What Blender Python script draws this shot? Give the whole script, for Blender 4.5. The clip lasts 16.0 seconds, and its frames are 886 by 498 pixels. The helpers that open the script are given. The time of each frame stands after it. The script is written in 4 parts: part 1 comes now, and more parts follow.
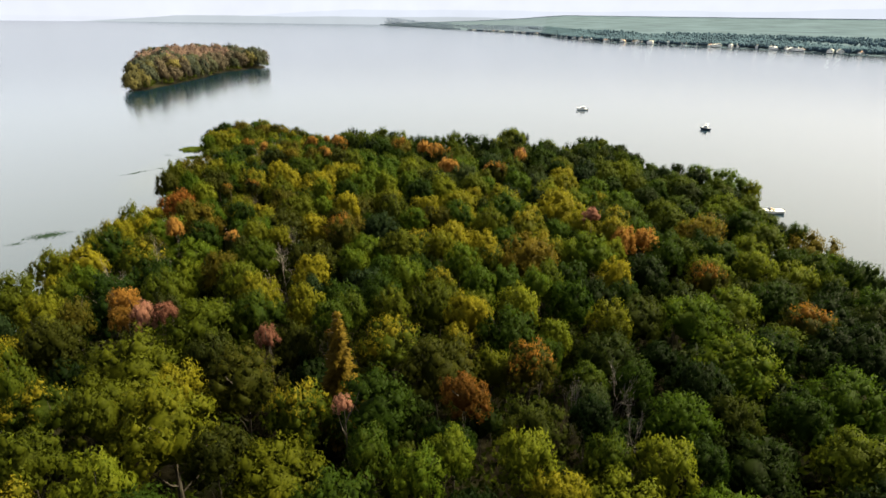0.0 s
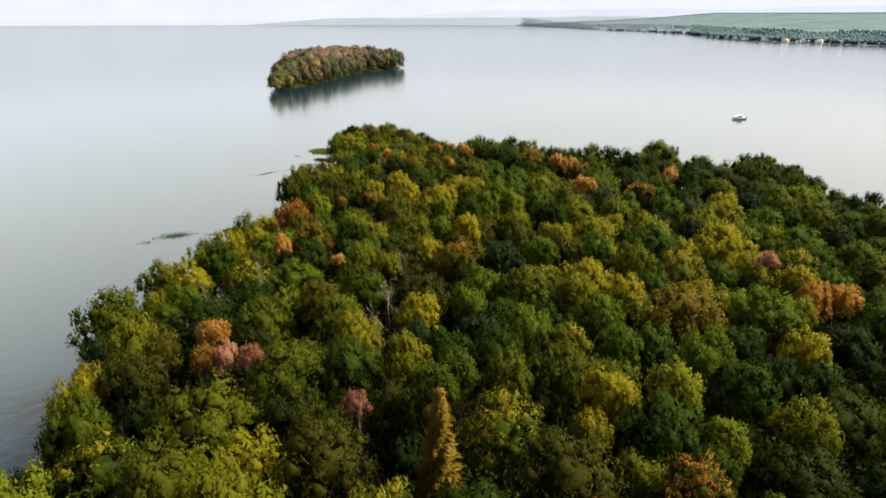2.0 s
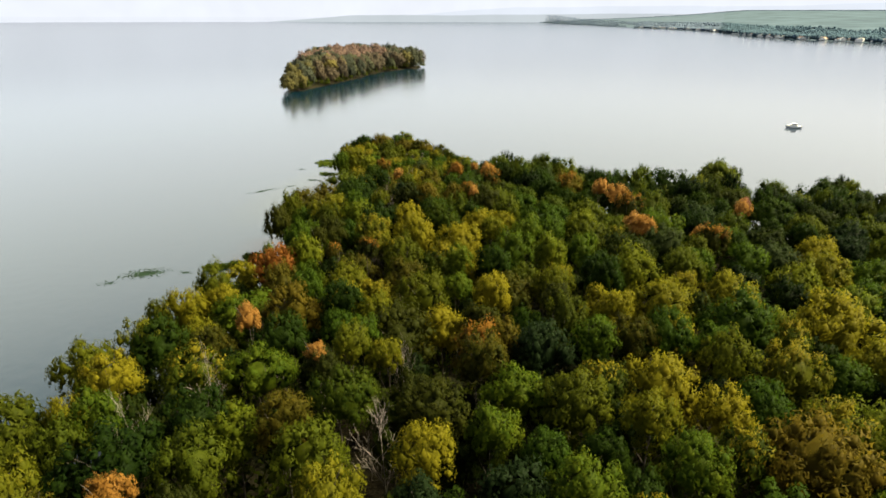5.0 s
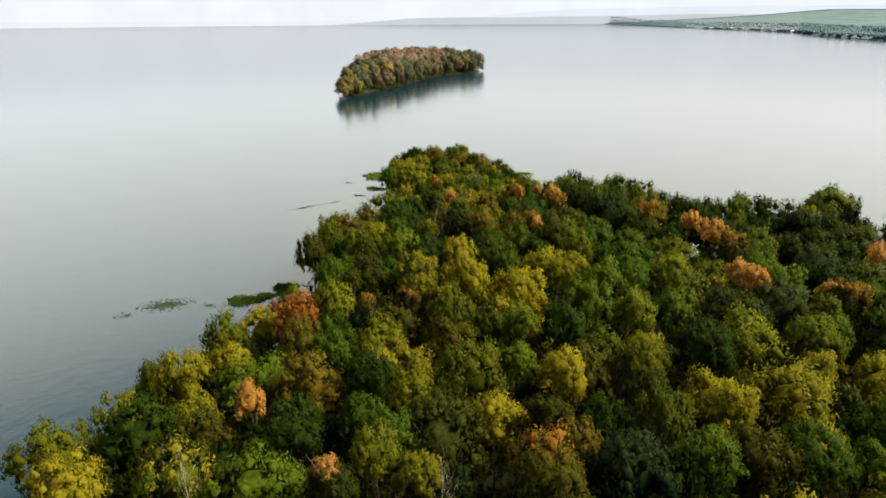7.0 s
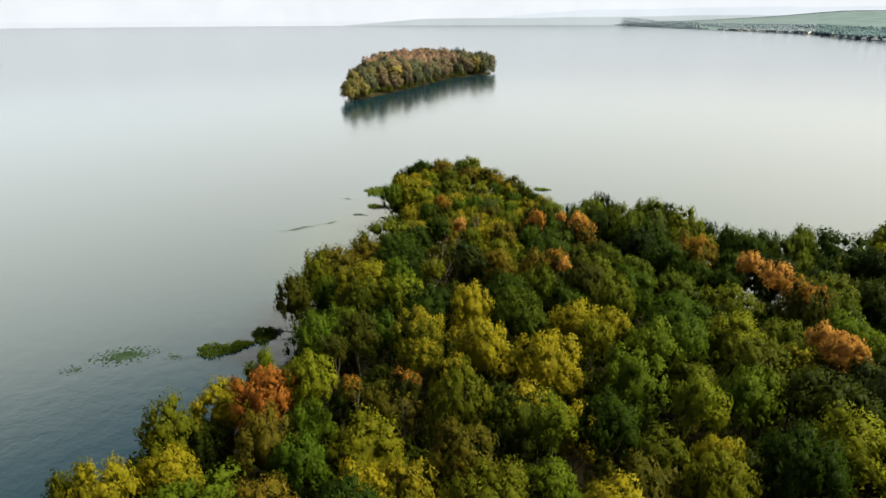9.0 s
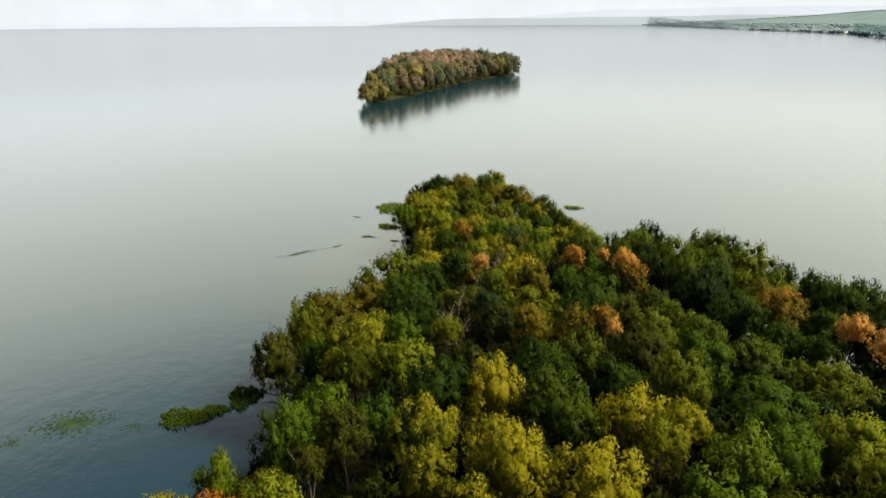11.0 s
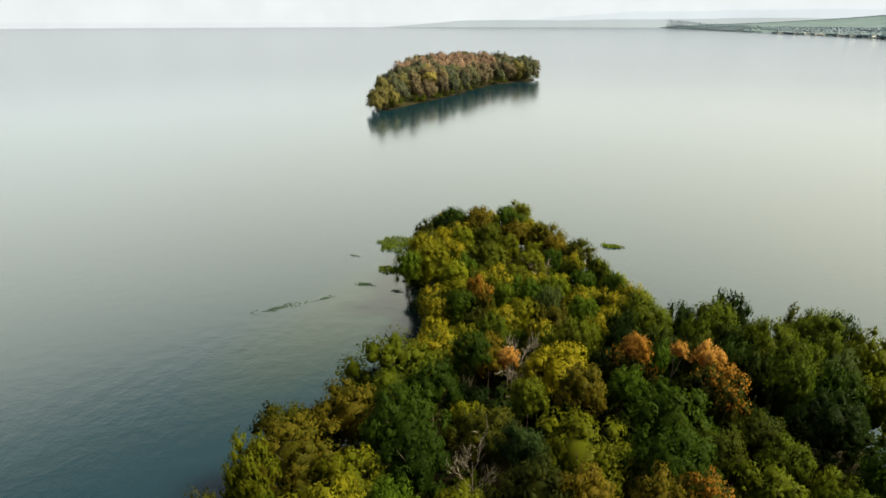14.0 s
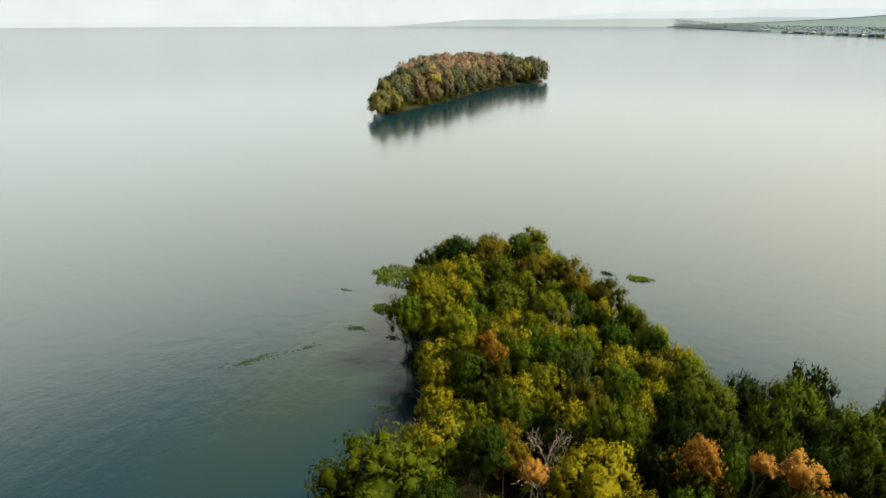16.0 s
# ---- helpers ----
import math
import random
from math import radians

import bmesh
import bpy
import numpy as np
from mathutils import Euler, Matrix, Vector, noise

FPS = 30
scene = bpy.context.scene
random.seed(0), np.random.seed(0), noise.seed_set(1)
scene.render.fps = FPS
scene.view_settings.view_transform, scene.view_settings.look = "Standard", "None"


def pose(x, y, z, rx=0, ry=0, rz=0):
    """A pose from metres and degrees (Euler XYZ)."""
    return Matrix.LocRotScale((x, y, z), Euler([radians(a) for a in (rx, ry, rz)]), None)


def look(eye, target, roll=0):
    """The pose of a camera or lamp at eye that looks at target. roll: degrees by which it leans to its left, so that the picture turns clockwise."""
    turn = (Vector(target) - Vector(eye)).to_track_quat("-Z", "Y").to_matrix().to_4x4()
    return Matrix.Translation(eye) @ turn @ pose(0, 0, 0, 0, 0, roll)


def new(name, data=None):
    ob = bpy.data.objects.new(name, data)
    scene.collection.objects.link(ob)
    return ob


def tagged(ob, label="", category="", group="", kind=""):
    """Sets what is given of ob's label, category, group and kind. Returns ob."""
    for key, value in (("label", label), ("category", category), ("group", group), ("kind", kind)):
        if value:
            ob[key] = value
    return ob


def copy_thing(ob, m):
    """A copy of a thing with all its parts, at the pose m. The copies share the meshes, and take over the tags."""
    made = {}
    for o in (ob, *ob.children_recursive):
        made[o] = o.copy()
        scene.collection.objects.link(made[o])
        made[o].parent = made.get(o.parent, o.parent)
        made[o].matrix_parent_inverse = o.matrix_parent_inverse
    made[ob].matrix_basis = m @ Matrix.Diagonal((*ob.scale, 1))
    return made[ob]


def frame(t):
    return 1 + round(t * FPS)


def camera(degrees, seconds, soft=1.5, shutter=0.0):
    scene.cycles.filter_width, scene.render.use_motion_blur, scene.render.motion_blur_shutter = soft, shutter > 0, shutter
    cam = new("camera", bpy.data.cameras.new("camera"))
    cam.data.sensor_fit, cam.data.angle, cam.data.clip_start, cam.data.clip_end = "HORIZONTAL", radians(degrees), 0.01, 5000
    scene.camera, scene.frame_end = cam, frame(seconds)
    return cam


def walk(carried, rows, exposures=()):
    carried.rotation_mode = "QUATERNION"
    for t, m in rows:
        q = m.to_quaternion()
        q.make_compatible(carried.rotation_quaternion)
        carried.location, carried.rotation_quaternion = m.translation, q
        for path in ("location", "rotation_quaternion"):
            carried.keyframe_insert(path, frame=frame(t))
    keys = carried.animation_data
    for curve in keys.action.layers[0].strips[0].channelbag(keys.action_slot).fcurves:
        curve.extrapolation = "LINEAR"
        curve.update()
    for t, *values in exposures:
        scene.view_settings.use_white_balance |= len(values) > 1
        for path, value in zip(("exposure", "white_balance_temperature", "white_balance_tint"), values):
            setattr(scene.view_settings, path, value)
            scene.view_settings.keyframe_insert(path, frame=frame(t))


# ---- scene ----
cam = camera(75.6, 16.0, soft=1.6)
METRES, EYE, TILT, LEAN, TURN = 160.0, 55.0, -2.0, 0.0, 0.0
PATH = [
    (0, (1.487, 2.293, 54.419), (1.39, 4.145, 53.67), 0.9),
    (0.5, (0.906, 6.439, 54.29), (0.722, 8.284, 53.541), 0.8),
    (1, (0.137, 10.675, 54.145), (-0.179, 12.502, 53.396), 0.5),
    (1.5, (-0.749, 14.764, 54.137), (-1.184, 16.566, 53.386), 0.3),
    (2, (-1.64, 18.832, 54.135), (-2.149, 20.615, 53.384), 0.1),
    (2.5, (-2.818, 23.18, 54.151), (-3.362, 24.951, 53.4), 0.1),
    (3, (-4.038, 27.581, 54.08), (-4.588, 29.351, 53.33), 0.1),
    (3.5, (-5.381, 32.022, 54.136), (-5.93, 33.793, 53.385), 0.1),
    (4, (-6.667, 36.639, 54.137), (-7.217, 38.409, 53.385), 0.2),
    (4.2, (-7.254, 38.539, 54.211), (-7.801, 40.308, 53.456), 0.3),
    (6.3, (-13.494, 58.224, 54.044), (-14.183, 59.944, 53.29), -0.2),
    (6.5, (-14.299, 60.075, 54.029), (-15.009, 61.786, 53.276), -0.2),
    (7, (-16.184, 64.66, 53.947), (-16.933, 66.355, 53.195), -0.3),
    (7.5, (-18.115, 69.286, 53.858), (-18.883, 70.974, 53.107), -0.3),
    (8, (-20.096, 73.794, 53.808), (-20.865, 75.481, 53.058), -0.2),
    (8.5, (-22.027, 78.356, 53.835), (-22.797, 80.043, 53.085), -0.2),
    (9, (-24.088, 82.764, 53.886), (-24.865, 84.447, 53.136), -0.2),
    (9.2, (-24.871, 84.557, 53.868), (-25.655, 86.237, 53.119), -0.2),
    (11.3, (-33.302, 104.139, 53.374), (-34.154, 105.786, 52.626), -0.3),
    (11.5, (-34.064, 105.929, 53.37), (-34.922, 107.574, 52.623), -0.3),
    (12, (-36.273, 110.135, 53.449), (-37.136, 111.777, 52.703), -0.3),
    (12.5, (-38.647, 114.202, 53.471), (-39.513, 115.844, 52.726), -0.1),
    (13, (-40.898, 118.339, 53.496), (-41.769, 119.978, 52.751), -0.1),
    (13.5, (-43.21, 122.95, 53.394), (-44.088, 124.585, 52.649), -0.0),
    (14, (-45.513, 127.301, 53.379), (-46.396, 128.934, 52.634), 0.0),
    (14.5, (-47.763, 131.728, 53.388), (-48.653, 133.357, 52.641), -0.0),
    (15, (-49.808, 135.952, 53.403), (-50.706, 137.576, 52.657), -0.2),
    (15.5, (-52.148, 140.038, 53.557), (-53.048, 141.66, 52.809), -0.1),
    (16, (-54.478, 144.146, 53.587), (-55.375, 145.77, 52.84), 0.0),
]
walk(cam, [(t, look(eye, target, roll)) for t, eye, target, roll in PATH],
     exposures=[(0, 1.72, 6300, 14), (4, 1.72, 6350, 13), (9, 1.72, 6500, 10), (12.5, 1.68, 6630, 7), (16, 1.64, 6700, 5)])

# ---- light ----
SUN_AZ, SUN_EL = radians(62), radians(46)       # bearing from +y towards +x, height
sun_dir = Vector((math.sin(SUN_AZ) * math.cos(SUN_EL), math.cos(SUN_AZ) * math.cos(SUN_EL), math.sin(SUN_EL)))
world = bpy.data.worlds.new("evening_sky")
scene.world = world
world.use_nodes = True
wn, wl = world.node_tree.nodes, world.node_tree.links
sky = wn.new("ShaderNodeTexSky")
sky.sky_type, sky.sun_disc = "NISHITA", False
sky.sun_elevation, sky.sun_rotation = SUN_EL, SUN_AZ
sky.air_density, sky.dust_density, sky.ozone_density = 1.0, 3.0, 1.0
pale = wn.new("ShaderNodeHueSaturation")            # thin high cloud takes the blue out of the sky
pale.inputs["Saturation"].default_value = 0.55
wl.new(sky.outputs[0], pale.inputs["Color"])
wl.new(pale.outputs[0], wn["Background"].inputs[0])
wn["Background"].inputs[1].default_value = 0.018
# evening haze: a smooth luminous veil all round, strongest low in the sky
place, split, veil = wn.new("ShaderNodeTexCoord"), wn.new("ShaderNodeSeparateXYZ"), wn.new("ShaderNodeValToRGB")
wl.new(place.outputs["Generated"], split.inputs[0])
wl.new(split.outputs["Z"], veil.inputs[0])
veil.color_ramp.interpolation = "EASE"
veil.color_ramp.elements[0].position, veil.color_ramp.elements[0].color = 0.0, (0.36, 0.38, 0.4, 1)
veil.color_ramp.elements[1].position, veil.color_ramp.elements[1].color = 0.85, (0.05, 0.06, 0.07, 1)
veil.color_ramp.elements.new(0.42).color = (1.0, 0.99, 0.84, 1)
veil.color_ramp.elements.new(0.62).color = (0.2, 0.225, 0.245, 1)
glowing, both = wn.new("ShaderNodeBackground"), wn.new("ShaderNodeAddShader")
glowing.inputs[1].default_value = 0.93
# the haze is cool towards the west and warm towards the east
side, tone = wn.new("ShaderNodeValToRGB"), wn.new("ShaderNodeMix")
side.color_ramp.elements[0].position, side.color_ramp.elements[0].color = 0.0, (0.89, 0.915, 0.95, 1)
side.color_ramp.elements[1].position, side.color_ramp.elements[1].color = 1.0, (0.97, 0.91, 0.8, 1)
half = wn.new("ShaderNodeMath")
half.operation, half.inputs[1].default_value, half.inputs[2].default_value = "MULTIPLY_ADD", 0.6, 0.5
wl.new(split.outputs["X"], half.inputs[0])
wl.new(half.outputs[0], side.inputs[0])
tone.data_type, tone.blend_type = "RGBA", "MULTIPLY"
tone.inputs["Factor"].default_value = 1.0
wl.new(veil.outputs[0], tone.inputs["A"])
wl.new(side.outputs[0], tone.inputs["B"])
# and it pales towards the south, behind the headland
north, dim = wn.new("ShaderNodeMapRange"), wn.new("ShaderNodeMix")
north.interpolation_type = "SMOOTHSTEP"
for k, v in ((1, -0.75), (2, 0.55), (3, 0.3), (4, 1.0)):
    north.inputs[k].default_value = v
wl.new(split.outputs["Y"], north.inputs[0])
dim.data_type, dim.blend_type = "RGBA", "MULTIPLY"
dim.inputs["Factor"].default_value = 1.0
wl.new(tone.outputs["Result"], dim.inputs["A"])
wl.new(north.outputs[0], dim.inputs["B"])
wl.new(dim.outputs["Result"], glowing.inputs[0])
wl.new(wn["Background"].outputs[0], both.inputs[0])
wl.new(glowing.outputs[0], both.inputs[1])
wl.new(both.outputs[0], wn["World Output"].inputs[0])
lamp = bpy.data.lights.new("sun", "SUN")
lamp.energy, lamp.angle, lamp.color = 7.3, radians(18), (1.0, 0.88, 0.52)
new("sun", lamp).matrix_world = look(sun_dir * 300, (0, 0, 0))


# ---- materials ----
def material(name):
    m = bpy.data.materials.new(name)
    m.use_nodes = True
    return m, m.node_tree.nodes, m.node_tree.links, m.node_tree.nodes["Principled BSDF"]


def ramp(n, stops):
    r = n.new("ShaderNodeValToRGB")
    r.color_ramp.elements[0].position, r.color_ramp.elements[0].color = stops[0][0], (*stops[0][1], 1)
    r.color_ramp.elements[1].position, r.color_ramp.elements[1].color = stops[-1][0], (*stops[-1][1], 1)
    for p, c in stops[1:-1]:
        r.color_ramp.elements.new(p).color = (*c, 1)
    return r


def maths(n, l, op, a, b):
    m = n.new("ShaderNodeMath")
    m.operation = op
    for i, v in enumerate((a, b)):
        if isinstance(v, (int, float)):
            m.inputs[i].default_value = v
        else:
            l.new(v, m.inputs[i])
    return m.outputs[0]


def leaf_material(name, dark, mid, light, through_light=0.5, top=None, depth=0.29):
    """Foliage: each leaf spray and each tree has its own tone, with patches over the crown. top: colour of the leaves that have turned, highest first."""
    m, n, l, b = material(name)
    geo, info, tex = n.new("ShaderNodeNewGeometry"), n.new("ShaderNodeObjectInfo"), n.new("ShaderNodeTexCoord")
    patch = n.new("ShaderNodeTexNoise")
    patch.inputs["Scale"].default_value, patch.inputs["Detail"].default_value = 0.42, 2
    l.new(tex.outputs["Object"], patch.inputs["Vector"])
    a = maths(n, l, "MULTIPLY", geo.outputs["Random Per Island"], 0.16)
    c = maths(n, l, "MULTIPLY", patch.outputs["Fac"], 0.42)
    d = maths(n, l, "MULTIPLY", info.outputs["Random"], 0.6)
    f = maths(n, l, "SUBTRACT", maths(n, l, "ADD", maths(n, l, "ADD", a, c), d), 0.03)
    dark, mid, light = (tuple(depth * v for v in c) for c in (dark, mid, light))
    r = ramp(n, [(0.12, dark), (0.5, mid), (0.88, light)])
    l.new(f, r.inputs[0])
    hue = r.outputs[0]
    if top:
        up = n.new("ShaderNodeSeparateXYZ")
        l.new(tex.outputs["Object"], up.inputs[0])
        high = maths(n, l, "ADD", maths(n, l, "MULTIPLY", up.outputs["Z"], 0.55), maths(n, l, "ADD", maths(n, l, "MULTIPLY", patch.outputs["Fac"], 0.9), maths(n, l, "MULTIPLY", geo.outputs["Random Per Island"], 0.35)))
        turned, blend = ramp(n, [(0.95, (0, 0, 0)), (1.15, (1, 1, 1))]), n.new("ShaderNodeMix")
        l.new(high, turned.inputs[0])
        blend.data_type = "RGBA"
        l.new(turned.outputs[0], blend.inputs["Factor"])
        l.new(hue, blend.inputs["A"])
        blend.inputs["B"].default_value = (*top, 1)
        hue = blend.outputs["Result"]
    l.new(hue, b.inputs["Base Color"])
    b.inputs["Roughness"].default_value = 0.6
    b.inputs["Specular IOR Level"].default_value = 0.03
    tr, mix = n.new("ShaderNodeBsdfTranslucent"), n.new("ShaderNodeMixShader")
    l.new(hue, tr.inputs[0])
    mix.inputs[0].default_value = through_light
    l.new(b.outputs[0], mix.inputs[1])
    l.new(tr.outputs[0], mix.inputs[2])
    l.new(mix.outputs[0], n["Material Output"].inputs[0])
    return m


LEAF = {
    "green": leaf_material("leaf_deep_green", (0.013, 0.036, 0.006), (0.054, 0.1, 0.009), (0.16, 0.195, 0.013)),
    "fresh": leaf_material("leaf_fresh_green", (0.026, 0.07, 0.008), (0.105, 0.18, 0.012), (0.28, 0.31, 0.018)),
    "yellow": leaf_material("leaf_yellow_green", (0.06, 0.09, 0.009), (0.18, 0.205, 0.012), (0.43, 0.375, 0.02)),
    "olive": leaf_material("leaf_olive_brown", (0.03, 0.047, 0.01), (0.085, 0.095, 0.011), (0.27, 0.2, 0.02)),
    "orange": leaf_material("leaf_orange", (0.17, 0.1, 0.016), (0.56, 0.27, 0.05), (0.95, 0.52, 0.15)),
    "turning": leaf_material("leaf_turning_orange", (0.03, 0.047, 0.01), (0.085, 0.095, 0.012), (0.24, 0.18, 0.02), top=(0.13, 0.062, 0.009)),
    "golden": leaf_material("leaf_turning_gold", (0.036, 0.068, 0.009), (0.12, 0.16, 0.012), (0.3, 0.28, 0.02), top=(0.11, 0.094, 0.006)),
    "pink": leaf_material("leaf_pink_brown", (0.17, 0.08, 0.055), (0.44, 0.19, 0.13), (0.66, 0.32, 0.23)),
    "rust": leaf_material("leaf_rust", (0.04, 0.045, 0.008), (0.19, 0.095, 0.018), (0.48, 0.18, 0.035)),
    "gold": leaf_material("needles_gold", (0.22, 0.16, 0.02), (0.46, 0.31, 0.03), (0.66, 0.45, 0.05), 0.4, depth=0.17),
    # darkened copy of the greens; its colour stands in for shade
    "shade_green": leaf_material("leaf_shade_green", (0.008, 0.022, 0.005), (0.026, 0.05, 0.008), (0.08, 0.1, 0.011)),
    "blue": leaf_material("leaf_blue_green", (0.018, 0.036, 0.014), (0.04, 0.075, 0.024), (0.09, 0.125, 0.035)),
}


def bark_material(name, c1, c2):
    m, n, l, b = material(name)
    tex, no = n.new("ShaderNodeTexCoord"), n.new("ShaderNodeTexNoise")
    no.inputs["Scale"].default_value, no.inputs["Detail"].default_value = 3, 6
    l.new(tex.outputs["Object"], no.inputs["Vector"])
    r = ramp(n, [(0.3, c1), (0.7, c2)])
    l.new(no.outputs["Fac"], r.inputs[0])
    l.new(r.outputs[0], b.inputs["Base Color"])
    b.inputs["Roughness"].default_value = 0.9
    bu = n.new("ShaderNodeBump")
    bu.inputs["Strength"].default_value, bu.inputs["Distance"].default_value = 0.6, 0.05
    l.new(no.outputs["Fac"], bu.inputs["Height"])
    l.new(bu.outputs[0], b.inputs["Normal"])
    return m


BARK = bark_material("bark_brown", (0.018, 0.014, 0.01), (0.05, 0.04, 0.032))
DEAD = bark_material("bark_bleached", (0.07, 0.06, 0.056), (0.19, 0.16, 0.15))


def plain(name, color, rough=0.5, metal=0.0, vary=0.12, scale=2.0, gloss=0.5):
    m, n, l, b = material(name)
    tex, no = n.new("ShaderNodeTexCoord"), n.new("ShaderNodeTexNoise")
    no.inputs["Scale"].default_value, no.inputs["Detail"].default_value = scale, 5
    l.new(tex.outputs["Object"], no.inputs["Vector"])
    r = ramp(n, [(0.3, tuple(c * (1 - vary) for c in color)), (0.7, tuple(min(1, c * (1 + vary)) for c in color))])
    l.new(no.outputs["Fac"], r.inputs[0])
    l.new(r.outputs[0], b.inputs["Base Color"])
    b.inputs["Roughness"].default_value, b.inputs["Metallic"].default_value = rough, metal
    b.inputs["Specular IOR Level"].default_value = gloss
    return m


def soil_material():
    m, n, l, b = material("shaded_leaf_litter")
    tex, big, fine = n.new("ShaderNodeTexCoord"), n.new("ShaderNodeTexNoise"), n.new("ShaderNodeTexNoise")
    big.inputs["Scale"].default_value, fine.inputs["Scale"].default_value, fine.inputs["Detail"].default_value = 0.15, 4, 8
    for t in (big, fine):
        l.new(tex.outputs["Object"], t.inputs["Vector"])
    f = maths(n, l, "ADD", maths(n, l, "MULTIPLY", big.outputs["Fac"], 0.5), maths(n, l, "MULTIPLY", fine.outputs["Fac"], 0.5))
    # litter tones taken near black to put the shade under crowns in colour
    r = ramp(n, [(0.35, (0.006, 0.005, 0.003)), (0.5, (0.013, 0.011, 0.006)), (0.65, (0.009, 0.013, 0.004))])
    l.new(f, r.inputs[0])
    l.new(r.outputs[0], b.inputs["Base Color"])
    b.inputs["Roughness"].default_value, b.inputs["Specular IOR Level"].default_value = 0.95, 0.05
    bu = n.new("ShaderNodeBump")
    bu.inputs["Distance"].default_value = 0.15
    l.new(fine.outputs["Fac"], bu.inputs["Height"])
    l.new(bu.outputs[0], b.inputs["Normal"])
    return m


SOIL = soil_material()


def water_material():
    """Lake water: silty blue-green, with ripples and broad calm and ruffled areas."""
    m, n, l, b = material("lake_water")
    tex = n.new("ShaderNodeTexCoord")
    broad, mid, fine = (n.new("ShaderNodeTexNoise") for _ in range(3))
    for t, s, d in ((broad, 0.006, 3), (mid, 0.35, 3), (fine, 1.6, 2)):
        t.inputs["Scale"].default_value, t.inputs["Detail"].default_value = s, d
        l.new(tex.outputs["Object"], t.inputs["Vector"])
    r = ramp(n, [(0.3, (0.001, 0.008, 0.018)), (0.6, (0.002, 0.01, 0.018)), (0.75, (0.004, 0.012, 0.018))])
    l.new(broad.outputs["Fac"], r.inputs[0])
    # a silty shelf off the western shore, paler and greener
    shift, far = n.new("ShaderNodeMapping"), n.new("ShaderNodeVectorMath")
    shift.inputs["Location"].default_value = (108 / 18, -208 / 42, 0)
    shift.inputs["Scale"].default_value = (1 / 18, 1 / 42, 1)
    far.operation = "LENGTH"
    l.new(tex.outputs["Object"], shift.inputs["Vector"])
    l.new(shift.outputs[0], far.inputs[0])
    shelf, mixc = ramp(n, [(0.35, (1, 1, 1)), (1.0, (0, 0, 0))]), n.new("ShaderNodeMix")
    l.new(far.outputs["Value"], shelf.inputs[0])
    mixc.data_type = "RGBA"
    l.new(shelf.outputs[0], mixc.inputs["Factor"])
    l.new(r.outputs[0], mixc.inputs["A"])
    mixc.inputs["B"].default_value = (0.006, 0.013, 0.012, 1)
    l.new(mixc.outputs["Result"], b.inputs["Base Color"])
    b.inputs["Roughness"].default_value = 0.13
    b.inputs["IOR"].default_value = 1.4
    wave = maths(n, l, "ADD", maths(n, l, "MULTIPLY", mid.outputs["Fac"], 1.0), maths(n, l, "MULTIPLY", fine.outputs["Fac"], 0.3))
    bu = n.new("ShaderNodeBump")
    bu.inputs["Strength"].default_value, bu.inputs["Distance"].default_value = 0.35, 0.12
    l.new(wave, bu.inputs["Height"])
    l.new(bu.outputs[0], b.inputs["Normal"])
    return m


WATER = water_material()


# ---- mesh helpers ----
def mesh_from(name, verts, faces, mats, normals=None, smooth=False):
    me = bpy.data.meshes.new(name)
    me.from_pydata(verts if isinstance(verts, list) else verts.tolist(), [], faces if isinstance(faces, list) else faces.tolist())
    for m in mats:
        me.materials.append(m)
    if smooth or normals is not None:
        me.polygons.foreach_set("use_smooth", [True] * len(me.polygons))
    me.update()
    if normals is not None:
        me.normals_split_custom_set_from_vertices(normals.tolist())
    return me


def part(name, bm, mat, parent, label=""):
    """Links a bmesh as one mesh object under a thing or a part."""
    me = bpy.data.meshes.new(name)
    bm.to_mesh(me)
    bm.free()
    me.materials.append(mat)
    ob = new(name, me)
    ob.parent = parent
    return tagged(ob, label)


def unit(v):
    return v / np.maximum(np.linalg.norm(v, axis=-1, keepdims=True), 1e-9)


def ball(subdivisions):
    bm = bmesh.new()
    bmesh.ops.create_icosphere(bm, subdivisions=subdivisions, radius=1)
    v = np.array([x.co[:] for x in bm.verts])
    f = np.array([[x.index for x in y.verts] for y in bm.faces])
    bm.free()
    return v, f


LUMP_V, LUMP_F = ball(1)
STUD_V = np.array([[1, 0, 0], [-1, 0, 0], [0, 1, 0], [0, -1, 0], [0, 0, 1], [0, 0, -1.0]])
STUD_F = np.array([[0, 2, 4], [2, 1, 4], [1, 3, 4], [3, 0, 4], [2, 0, 5], [1, 2, 5], [3, 1, 5], [0, 3, 5]])


def flame(v, r, stretch):
    """Draws the upper half of a tuft out into a tapering point."""
    rise = np.clip(v[:, 2] / r, 0, 1.2)
    w = v.copy()
    slim = 1 - 0.6 * min(1, stretch - 1) * rise
    w[:, 0] *= slim
    w[:, 1] *= slim
    w[:, 2] *= np.where(v[:, 2] > 0, stretch, 1.0)
    return w


